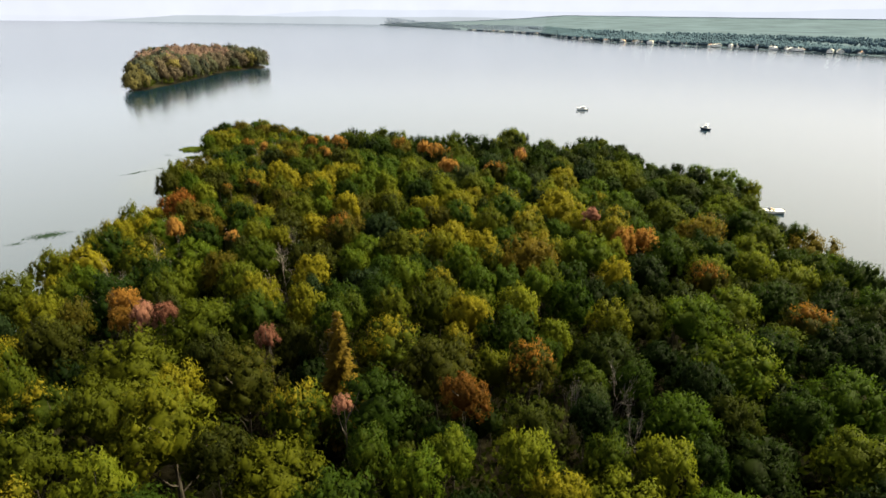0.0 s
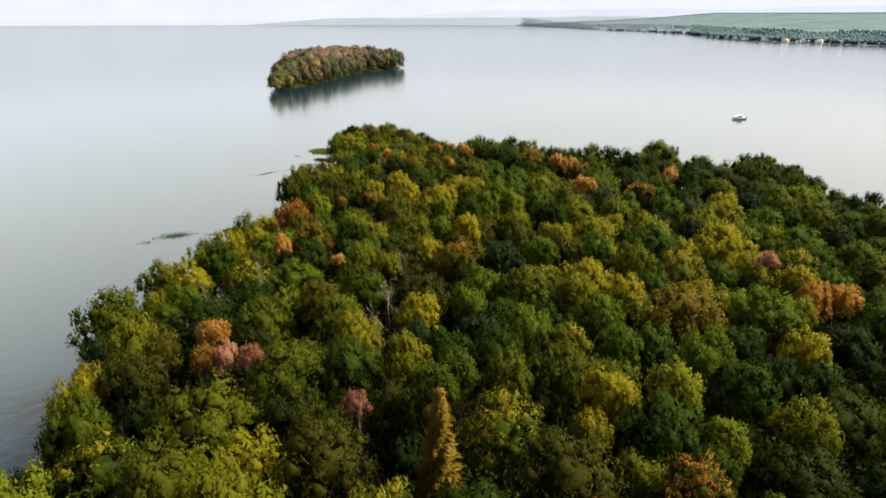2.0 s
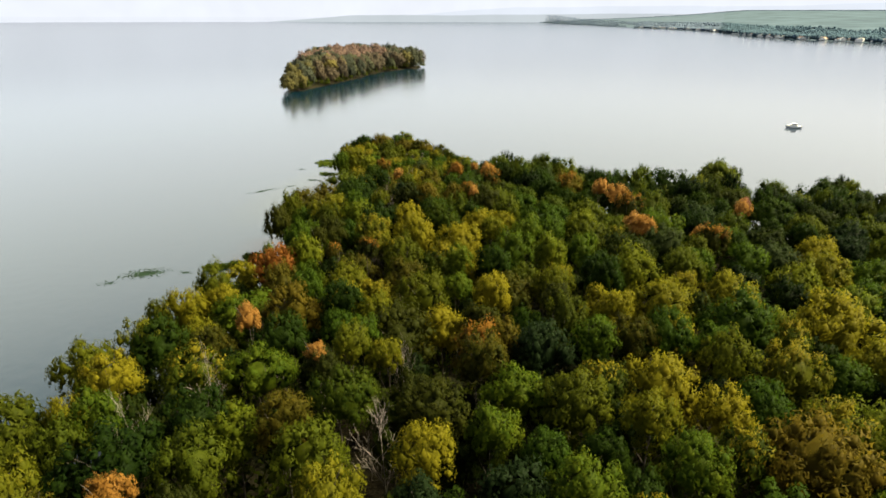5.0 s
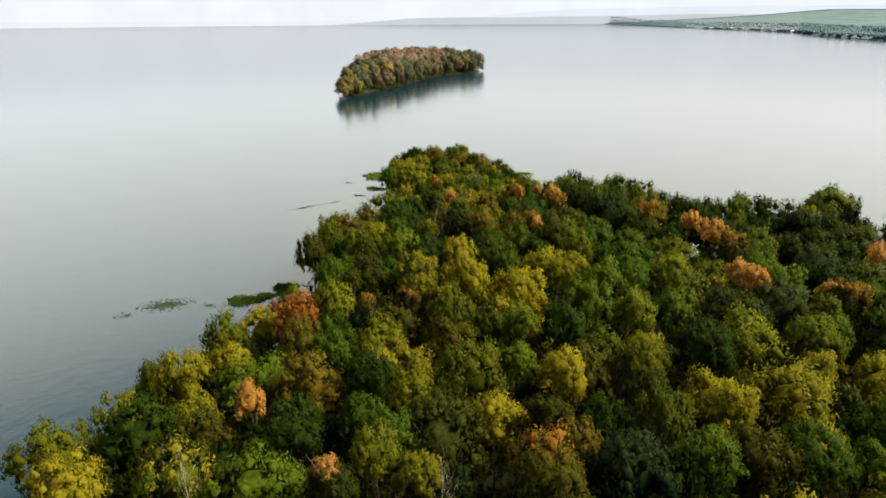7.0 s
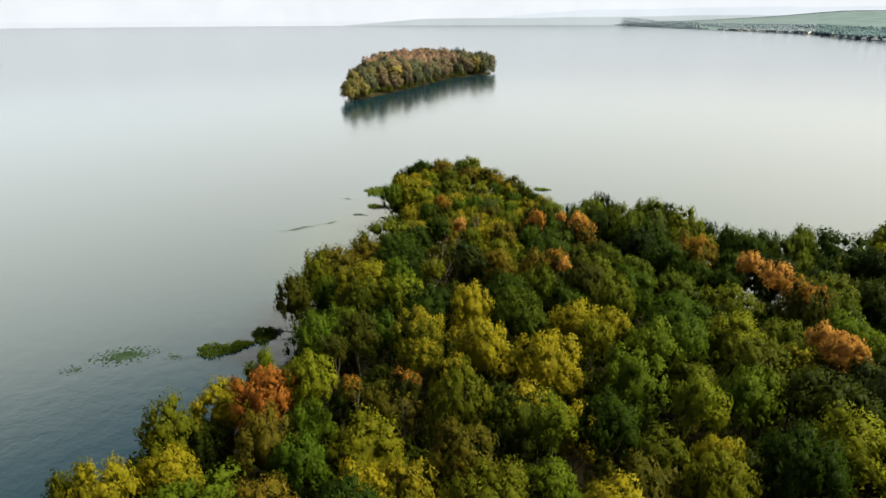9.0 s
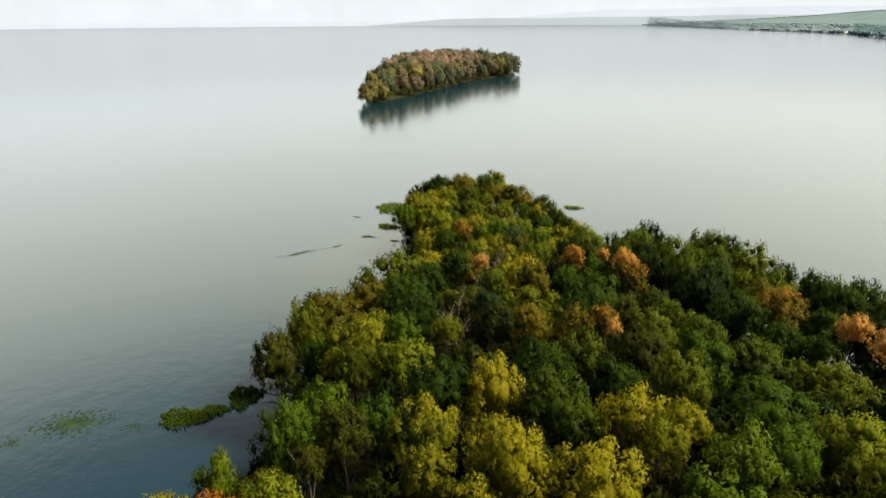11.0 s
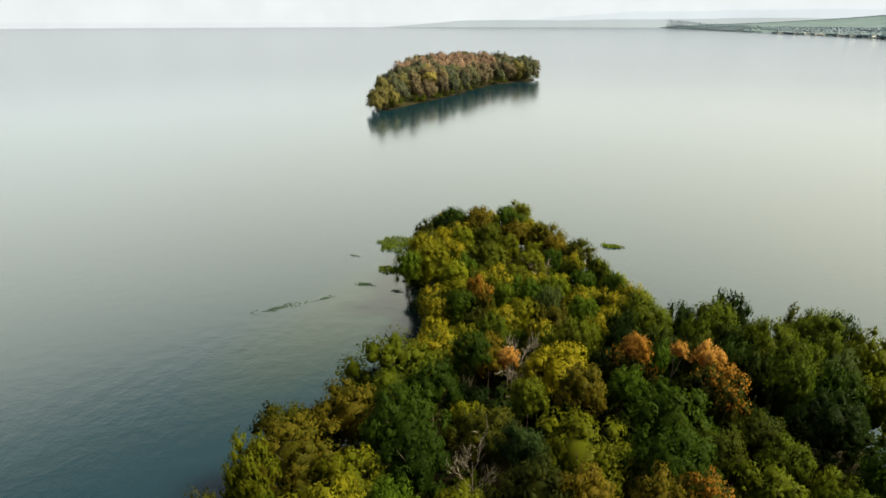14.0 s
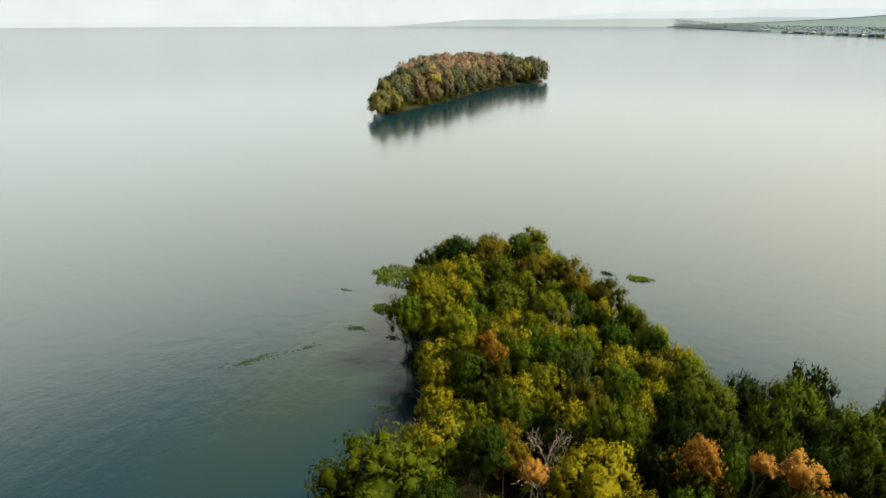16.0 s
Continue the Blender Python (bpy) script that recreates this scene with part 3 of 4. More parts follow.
def spruce(x, y, height, r):
    """A golden conifer: straight trunk and drooping tiers of needle sprays."""
    g = np.random.default_rng(5)
    base = new("larch_tree")
    base.matrix_basis = pose(x, y, 0.8)
    tagged(base, "pointed golden-brown larch among broadleaved trees", "tree")
    bm = bmesh.new()
    tube(bm, [Vector((0, 0, -0.3)), Vector((0.05, 0, height * 0.5)), Vector((0, 0.05, height))], [0.28, 0.16, 0.03], 7)
    part("trunk", bm, BARK, base)
    n = 7500
    s = g.uniform(0, 1, n) ** 0.75
    tier = np.floor(s * 19 + g.uniform(0, 0.35, n)) / 19
    z = height * (1 - 0.82 * tier)
    a = g.uniform(0, 2 * np.pi, n)
    reach = r * (0.08 + tier) * g.uniform(0.35, 1.0, n) * (0.8 + 0.2 * np.sin(a * 5 + tier * 30))
    d = np.stack([np.cos(a), np.sin(a), np.zeros(n)], 1)
    p = d * reach[:, None]
    p[:, 2] = z - reach * 0.28 + g.normal(0, 0.12, n)
    tan = unit(d + np.array([0, 0, 0.1]) + g.normal(0, 0.25, (n, 3)))
    nrm = unit(np.array([0, 0, 1.0]) + d * 0.5 + g.normal(0, 0.3, (n, 3)))
    bi = np.cross(nrm, tan)
    L = g.uniform(0.5, 1.05, (n, 1))
    v = np.stack([p - tan * L * 0.5, p + bi * L * 0.22, p + tan * L * 0.5 + np.array([0, 0, -0.06]), p - bi * L * 0.22], 1)[:, ::-1].reshape(-1, 3)
    me = mesh_from("needles", v, np.arange(n * 4).reshape(-1, 4), [LEAF["gold"]], np.repeat(unit(nrm * 1.5 + d * 0.5), 4, 0))
    ob = new("needles", me)
    ob.parent = base
    placed.append((x, y, r * 1.3))


spruce(-14.3, 62.0, 20.5, 3.9)

# the rest of the wood: trees between those above, packed by their crowns
FILL = (("elm_tree", "green", 0.4, "broadleaved tree with a dark green rounded crown", "dark green trees of the headland"),
        ("alder_tree", "blue", 0.48, "broadleaved tree with a cool blue-green crown", "blue-green trees of the headland"),
        ("linden_tree", "fresh", 0.64, "broadleaved tree with a bright green full crown", "bright green trees of the headland"),
        ("ash_tree", "yellow", 0.8, "tall broadleaved tree turning yellow-green, dense crown", "yellowing trees of the headland"),
        ("birch_tree", "golden", 0.92, "green tree with golden leaves on top of its crown", "gold-topped trees of the headland"),
        ("oak_tree", "olive", 1.01, "broad tree with olive-brown leaves turning orange on top", "olive trees of the headland"))


def fill(poly, bounds, tries, low, high, inset, pack=0.7, under=0.0, rim=1e9):
    for _ in range(tries):
        x, y = rng.uniform(bounds[0], bounds[1]), rng.uniform(bounds[2], bounds[3])
        r = rng.uniform(low, high)
        if not inside(poly, x, y) or not inset + r * 0.8 <= shore_distance(poly, x, y) < rim:
            continue
        if any((x - a) ** 2 + (y - b) ** 2 < (pack * (r + c)) ** 2 for a, b, c in placed):
            continue
        # mix follows leaf colour by place, and stands in for brighter and darker light
        if x > 8 and y < 95 or x > 35:
            pick = rng.random() * 0.6
        elif x > -12 and y < 60:
            pick = rng.random() * 0.7
        elif y < 95:
            pick = rng.uniform(0.1, 1)
        elif y < 158:
            pick = rng.uniform(0.46, 0.98)
        elif x > -58 and y > 180:
            pick = rng.uniform(0, 0.56)
        elif x > -50:
            pick = rng.uniform(0, 0.72)
        else:
            pick = rng.uniform(0.2 if y < 188 else 0.52, 0.96)
        for name, leaf, limit, label, group in FILL:
            if pick < limit:
                break
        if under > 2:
            # low trees get the darkened leaf, so gaps between crowns look shaded
            name, leaf, label, group = ("hazel_tree", "shade_green", "low tree under taller ones, its green darkened for shade", "understorey trees of the headland")
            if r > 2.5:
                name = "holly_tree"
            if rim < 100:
                name, label, group = "willow_tree", "low tree leaning over the shore, its green darkened for shade", "low trees along the headland's shore"
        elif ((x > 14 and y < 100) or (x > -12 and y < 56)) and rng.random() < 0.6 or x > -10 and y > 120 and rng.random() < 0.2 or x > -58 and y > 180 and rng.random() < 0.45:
            # near and eastern oaks darkened in colour for the dimmer light there
            name, leaf, label, group = "oak_tree", "shade_green", "oak with a dense crown, its green darkened in place of shade", "dark oaks of the headland"
        elif name == "elm_tree" and r < 3.7:
            name, label, group = "hawthorn_tree", "small dark green tree with a rounded crown", "small dark green trees of the headland"
        shape = "small" if r < 3.7 else "feather" if rng.random() < 0.55 else "round"
        h = canopy(x, y) - 0.8 - abs(rng.gauss(0.8, 1.6)) - under
        if x < -58 and shore_distance(poly, x, y) < 7:
            h -= rng.uniform(0.3, 2.0)
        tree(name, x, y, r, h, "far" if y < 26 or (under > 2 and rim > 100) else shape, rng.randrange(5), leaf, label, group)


fill(SHORE, (-118, 60, 196, 262), 4000, 2.3, 3.5, 0.6, 0.68)
fill(SHORE, (-118, 90, -8, 262), 6000, 3.4, 5.4, 0.8, 0.78)
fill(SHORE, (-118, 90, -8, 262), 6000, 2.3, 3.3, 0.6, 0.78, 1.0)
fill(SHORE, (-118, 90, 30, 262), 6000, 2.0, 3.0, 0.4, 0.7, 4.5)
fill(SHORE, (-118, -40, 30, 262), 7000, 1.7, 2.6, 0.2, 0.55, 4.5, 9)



def undergrowth(name, poly, cards, inset, low, high, label):
    """Saplings and shrubs that close the ground below the crowns."""
    g = np.random.default_rng(21)
    xs, ys = [p[0] for p in poly], [p[1] for p in poly]
    pts = []
    while len(pts) < cards // 40:
        x, y = g.uniform(min(xs), max(xs)), g.uniform(min(ys), max(ys))
        if inside(poly, x, y) and shore_distance(poly, x, y) > inset:
            pts.append((x, y, g.uniform(low, high), g.uniform(1.0, 2.2)))
    c = np.repeat(np.array(pts), 40, 0)
    n = len(c)
    d = unit(g.normal(0, 1, (n, 3)))
    d[:, 2] = np.abs(d[:, 2])
    p = np.stack([c[:, 0], c[:, 1], 0.8 + c[:, 2] * 0.35], 1) + d * np.stack([c[:, 3], c[:, 3], c[:, 2] * 0.65], 1)
    nrm = unit(d + g.normal(0, 0.5, (n, 3)))
    tan = unit(np.cross(nrm, g.normal(0, 1, (n, 3))))
    bi = np.cross(nrm, tan)
    L = g.uniform(0.35, 0.95, (n, 1))
    v = np.stack([p - tan * L * 0.5 - bi * L * 0.4, p - tan * L * 0.4 + bi * L * 0.4, p + tan * L * 0.7], 1)[:, ::-1].reshape(-1, 3)
    ob = new(name, mesh_from(name, v, np.arange(n * 3).reshape(-1, 3), [LEAF["green"]], np.repeat(unit(d + nrm), 3, 0)))
    return tagged(ob, label, "shrubs", kind="stuff")


undergrowth("undergrowth", SHORE, 150000, 2.5, 2.5, 7.0, "dark green saplings and shrubs below the trees")

# ---- the small island's trees ----
undergrowth("undergrowth", ISLE, 48000, 0.1, 3.0, 7.5, "green shrubs along the small island's shore")
# island leaves greyed and paled; the distance haze is in their colour
ISLE_HAZED_LEAF = {
    "green": leaf_material("leaf_hazed_green", (0.075, 0.095, 0.08), (0.12, 0.14, 0.1), (0.18, 0.19, 0.12), depth=0.37),
    "fresh": leaf_material("leaf_hazed_fresh", (0.1, 0.12, 0.085), (0.16, 0.175, 0.105), (0.23, 0.23, 0.125), depth=0.37),
    "yellow": leaf_material("leaf_hazed_gold", (0.13, 0.13, 0.07), (0.25, 0.23, 0.09), (0.4, 0.34, 0.11), depth=0.37),
    "olive": leaf_material("leaf_hazed_olive", (0.11, 0.1, 0.085), (0.19, 0.16, 0.115), (0.27, 0.21, 0.14), depth=0.37),
    "pink": leaf_material("leaf_hazed_pink", (0.2, 0.145, 0.13), (0.33, 0.225, 0.19), (0.45, 0.31, 0.25), depth=0.37),
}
isle_trees = []
for ring in range(2):
    for _ in range((1700, 900)[ring]):
        x, y = rng.uniform(-380, -220), rng.uniform(405, 774)
        r = rng.uniform(5.2, 8.5) if ring == 0 else rng.uniform(3.6, 4.6)
        edge = shore_distance(ISLE, x, y)
        if not inside(ISLE, x, y) or edge < r * 0.65:
            continue
        if any((x - a) ** 2 + (y - b) ** 2 < (0.68 * (r + c)) ** 2 for a, b, c in isle_trees):
            continue
        isle_trees.append((x, y, r))
        pick, leaf = rng.random(), "green"
        name, label = "hornbeam_tree", "dark green tree on the small island"
        if y < 475 and edge < 30 and pick < 0.9:
            leaf, name, label = "yellow", "ash_tree", "yellow-green tree on the small island's point"
        elif math.hypot(x + 316, (y - 612) * 0.7) < 52 and pick < 0.85:
            leaf, name, label = "pink", "maple_tree", "pinkish-orange autumn tree on the small island"
        elif pick < 0.33:
            leaf, name, label = "olive", "oak_tree", "olive-brown tree on the small island"
        elif pick < 0.42:
            leaf, name, label = "yellow", "ash_tree", "yellow-green tree on the small island"
        elif pick < 0.6:
            leaf, name, label = "fresh", "linden_tree", "bright green tree on the small island"
        g = 0.4 + min(edge, 40) * 0.1
        h = rng.gauss(16, 0.8) + (r - 5) * 0.4 - (3.0 if edge < 6 else 0)
        base = new(name)
        base.matrix_basis = pose(x, y, g)
        tagged(base, label, "tree", "trees of the small island")
        crown = new("crown", CROWN["far", rng.randrange(5)])
        crown.material_slots[0].link = "OBJECT"
        crown.material_slots[0].material = ISLE_HAZED_LEAF[leaf]
        crown.parent = base
        depth = max(r, h * (0.54 if edge < 12 else 0.36))
        crown.matrix_basis = pose(0, 0, h - depth, 0, 0, rng.uniform(0, 360)) @ Matrix.Diagonal((r, r, depth, 1))
        trunk = new("trunk", TRUNKS[rng.randrange(4)])
        trunk.parent = base
        trunk.matrix_basis = Matrix.Diagonal((1, 1, h / 15, 1))

# ---- the far shore ----
FAR = [(-760, 4690), (-560, 4200), (-330, 3700), (-40, 3000), (150, 2650), (257, 2370), (272, 1980), (340, 1740), (480, 1560), (620, 1410), (745, 1190), (1000, 880), (1500, 600), (2200, 350), (2900, 150)]


def far_land(name, shore, first, mat, label):
    """The mainland: a low wooded plain that climbs gently away from the lake."""
    v, f = [], []
    rows = 26
    for i, (x, y) in enumerate(shore, first):
        d = Vector((x, y, 0)).normalized()
        room = 4830 - math.hypot(x, y)
        for k in range(rows):
            s = (k / (rows - 1)) ** 1.6
            p = Vector((x, y, 0)) + (d * room) * s
            z = -0.8 if k == 0 else 1.5 + 88 * min(1, 0.02 + (i / 5.5) ** 1.5) * s ** 1.2
            v.append((p.x, p.y, z))
    for i in range(len(shore) - 1):
        for k in range(rows - 1):
            a = i * rows + k
            f.append([a, a + rows, a + rows + 1, a + 1])
    me = mesh_from(name, v, f, [mat], smooth=True)
    return tagged(new(name, me), label, "ground", kind="structure")


# haze over the far shore is put into these base colours
HAZED_WOOD = plain("hazed_woodland", (0.055, 0.079, 0.105), 1.0, vary=0.25, scale=0.008, gloss=0.0)
HAZED_PALE_WOOD = plain("hazed_pale_woodland", (0.06, 0.084, 0.114), 1.0, vary=0.15, scale=0.008, gloss=0.0)
HAZED_LEAF = plain("hazed_foliage", (0.045, 0.073, 0.1), 1.0, vary=0.3, scale=0.01, gloss=0.0)
HAZED_PALE_LEAF = plain("hazed_pale_foliage", (0.085, 0.115, 0.165), 1.0, vary=0.2, scale=0.01, gloss=0.0)
far_land("ground_3", FAR[5:], 5, HAZED_WOOD, "wooded plain beyond the lake, haze painted in grey-green")
far_land("ground_4", FAR[:6], 0, HAZED_PALE_WOOD, "wooded shore far across the lake, haze painted in pale")


def far_woods(low, high, count, mat, label):
    """Tree clumps along the far shore and over the plain behind it."""
    g = np.random.default_rng(9)
    vs, fs, base = [], [], 0
    for _ in range(count):
        s = g.uniform(low, high)
        i = int(s)
        a, b = FAR[i], FAR[min(i + 1, len(FAR) - 1)]
        x, y = a[0] + (b[0] - a[0]) * (s - i), a[1] + (b[1] - a[1]) * (s - i)
        d = Vector((x, y, 0)).normalized()
        back = 30 + 650 * g.uniform(0, 1) ** 2.2
        r, h = g.uniform(2.5, 4.8), g.uniform(5, 11) * min(1, max(0.12, (s - 0.6) / 4.6))
        if noise.noise((x * 0.006, y * 0.006, back * 0.004)) < g.uniform(-0.6, 0.15):
            continue
        z = 1.5 + 88 * (back / (4830 - math.hypot(x, y))) ** 0.75 * 0.5
        j = g.normal(0, 8, 2)
        v = LUMP_V * np.array([r, r, h * 0.6]) * (1 + g.normal(0, 0.13, (len(LUMP_V), 1))) + np.array([x + d.x * back + j[0], y + d.y * back + j[1], z + h * 0.4])
        vs.append(v)
        fs.append(LUMP_F + base)
        base += len(v)
    me = mesh_from("far_woods", np.vstack(vs), np.vstack(fs), [mat], smooth=True)
    tagged(new("far_woods", me), label, "trees", kind="stuff")


far_woods(5.0, len(FAR) - 1.6, 16000, HAZED_LEAF, "trees along the far shore, haze painted in as blue-green")
far_woods(0.4, 5.0, 8000, HAZED_PALE_LEAF, "trees on a distant shore, haze painted in as pale blue-green")

WHITE_WALL = plain("white_siding", (0.88, 0.88, 0.87), 0.8)
ROOFS = [plain("roof_grey", (0.2, 0.2, 0.21), 0.8), plain("roof_brown", (0.24, 0.15, 0.11), 0.8), plain("roof_pale", (0.5, 0.5, 0.5), 0.7)]
DARK_PANE = plain("house_window", (0.03, 0.04, 0.05), 0.15)


def box(bm, x0, x1, y0, y1, z0, z1):
    m = Matrix.Translation(((x0 + x1) / 2, (y0 + y1) / 2, (z0 + z1) / 2)) @ Matrix.Diagonal((x1 - x0, y1 - y0, z1 - z0, 1))
    return bmesh.ops.create_cube(bm, size=1, matrix=m)


def house(w, d, h, roof_mat):
    base = new("house")
    tagged(base, "small white lakeside house with a pitched roof", "house", "houses on the far shore")
    bm = bmesh.new()
    pts = [(-w / 2, 0), (w / 2, 0), (w / 2, h), (0, h + min(w * 0.3, 3)), (-w / 2, h)]
    a = [bm.verts.new((x, -d / 2, z)) for x, z in pts]
    b = [bm.verts.new((x, d / 2, z)) for x, z in pts]
    bm.faces.new(a)
    bm.faces.new(b[::-1])
    for k in range(5):
        bm.faces.new((a[k], b[k], b[(k + 1) % 5], a[(k + 1) % 5]))
    bmesh.ops.recalc_face_normals(bm, faces=bm.faces[:])
    part("wall", bm, WHITE_WALL, base)
    bm = bmesh.new()
    for s in (-1, 1):
        q = [(0, h + min(w * 0.3, 3) + 0.05), (s * (w / 2 + 0.6), h - 0.3), (s * (w / 2 + 0.6), h - 0.02), (0, h + min(w * 0.3, 3) + 0.4)]
        a = [bm.verts.new((x, -d / 2 - 0.5, z)) for x, z in q]
        b = [bm.verts.new((x, d / 2 + 0.5, z)) for x, z in q]
        bm.faces.new(a)
        bm.faces.new(b[::-1])
        for k in range(4):
            bm.faces.new((a[k], b[k], b[(k + 1) % 4], a[(k + 1) % 4]))
    bmesh.ops.recalc_face_normals(bm, faces=bm.faces[:])
    part("roof", bm, roof_mat, base)
    for x in (-w * 0.25, w * 0.22):
        bm = bmesh.new()
        box(bm, x - 0.7, x + 0.7, -d / 2 - 0.06, -d / 2 + 0.05, h * 0.4, h * 0.75)
        part("window", bm, DARK_PANE, base)
    return base


MODELS = [house(11, 8, 4.6, ROOFS[0]), house(14, 9, 3.4, ROOFS[1]), house(20, 9, 3.4, ROOFS[2]), house(8, 8, 5.2, ROOFS[0])]
hr = random.Random(4)
first = {}
for k in range(76):
    s = 3.2 + 7.0 * k / 75 + hr.uniform(-0.2, 0.2)
    i = int(s)
    a, b = FAR[i], FAR[i + 1]
    x, y = a[0] + (b[0] - a[0]) * (s - i), a[1] + (b[1] - a[1]) * (s - i)
    d = Vector((x, y, 0)).normalized()
    back = hr.uniform(2, 30)
    m = pose(x + d.x * back, y + d.y * back, 1.2, 0, 0, -math.degrees(math.atan2(d.x, d.y)) + hr.uniform(-35, 35))
    which = hr.randrange(4)
    if which not in first:
        first[which] = True
        MODELS[which].matrix_basis = m
    else:
        copy_thing(MODELS[which], m)


# emission stands in for daylight and haze on the far backdrop walls
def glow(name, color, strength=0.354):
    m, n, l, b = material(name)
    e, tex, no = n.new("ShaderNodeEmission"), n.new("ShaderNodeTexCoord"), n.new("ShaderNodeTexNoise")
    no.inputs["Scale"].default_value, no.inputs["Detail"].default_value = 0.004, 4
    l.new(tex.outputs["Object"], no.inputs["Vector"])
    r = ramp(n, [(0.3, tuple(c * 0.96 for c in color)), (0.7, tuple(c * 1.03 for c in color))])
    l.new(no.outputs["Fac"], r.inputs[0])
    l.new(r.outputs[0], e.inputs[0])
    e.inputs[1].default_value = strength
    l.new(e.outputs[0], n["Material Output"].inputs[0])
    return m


def ring_wall(name, radius, a0, a1, low, high, mat, label, steps=160, rough=0.0, seed=0.0):
    v, f = [], []
    for k in range(steps + 1):
        s = k / steps
        a = radians(a0 + (a1 - a0) * s)
        fade = min(1, s * 9, (1 - s) * 9) if a1 - a0 < 359 else 1
        top = low + (high - low) * fade * (1 if rough == 0 else 0.5 + 0.5 * s) * (1 + rough * noise.fractal((s * 9, seed, 0), 1.0, 2.0, 4))
        x, y = radius * math.sin(a), radius * math.cos(a)
        v += [(x, y, low), (x, y, max(top, low + 0.5))]
    for k in range(steps):
        f.append([2 * k, 2 * k + 2, 2 * k + 3, 2 * k + 1])
    me = mesh_from(name, v, f, [mat], smooth=True)
    return tagged(new(name, me), label, "backdrop", kind="structure")


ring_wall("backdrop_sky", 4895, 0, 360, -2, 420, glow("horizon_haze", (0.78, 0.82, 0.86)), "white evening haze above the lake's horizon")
# water, shore and hills glow; their haze is mixed into the colour
ring_wall("backdrop_water", 4890, -140, 4, -1, 34, glow("far_water_glow", (0.75, 0.79, 0.83)), "glowing backdrop of far water, haze mixed into its colour")
ring_wall("backdrop_shore", 4880, -34, 30, -1, 84, glow("far_shore_glow", (0.52, 0.575, 0.585)), "glowing backdrop of a low wooded shore, haze in its colour", rough=0.12, seed=2)
ring_wall("backdrop_hills", 4888, -24, 90, 30, 175, glow("far_hills_glow", (0.7, 0.755, 0.805)), "glowing backdrop of pale blue hills, haze in their colour", rough=0.25, seed=5)

# ---- boats ----
GEL = plain("white_gelcoat", (0.8, 0.8, 0.8), 0.3, vary=0.04)
NAVY = plain("dark_hull_stripe", (0.02, 0.025, 0.04), 0.3)
TINT = plain("tinted_window", (0.02, 0.025, 0.03), 0.08)
SEAT = plain("tan_boat_seat", (0.42, 0.3, 0.2), 0.7)
METAL = plain("boat_rail_steel", (0.6, 0.6, 0.6), 0.25, 1.0)


def loft(bm, sections):
    rings = [[bm.verts.new(p) for p in s] for s in sections]
    for a, b in zip(rings, rings[1:]):
        for k in range(len(a) - 1):
            bm.faces.new((a[k], a[k + 1], b[k + 1], b[k]))
    bm.faces.new(rings[0])
    for a, b in zip(rings, rings[1:]):
        bm.faces.new((a[0], b[0], b[-1], a[-1]))
    bmesh.ops.remove_doubles(bm, verts=bm.verts[:], dist=0.001)
    bmesh.ops.recalc_face_normals(bm, faces=bm.faces[:])


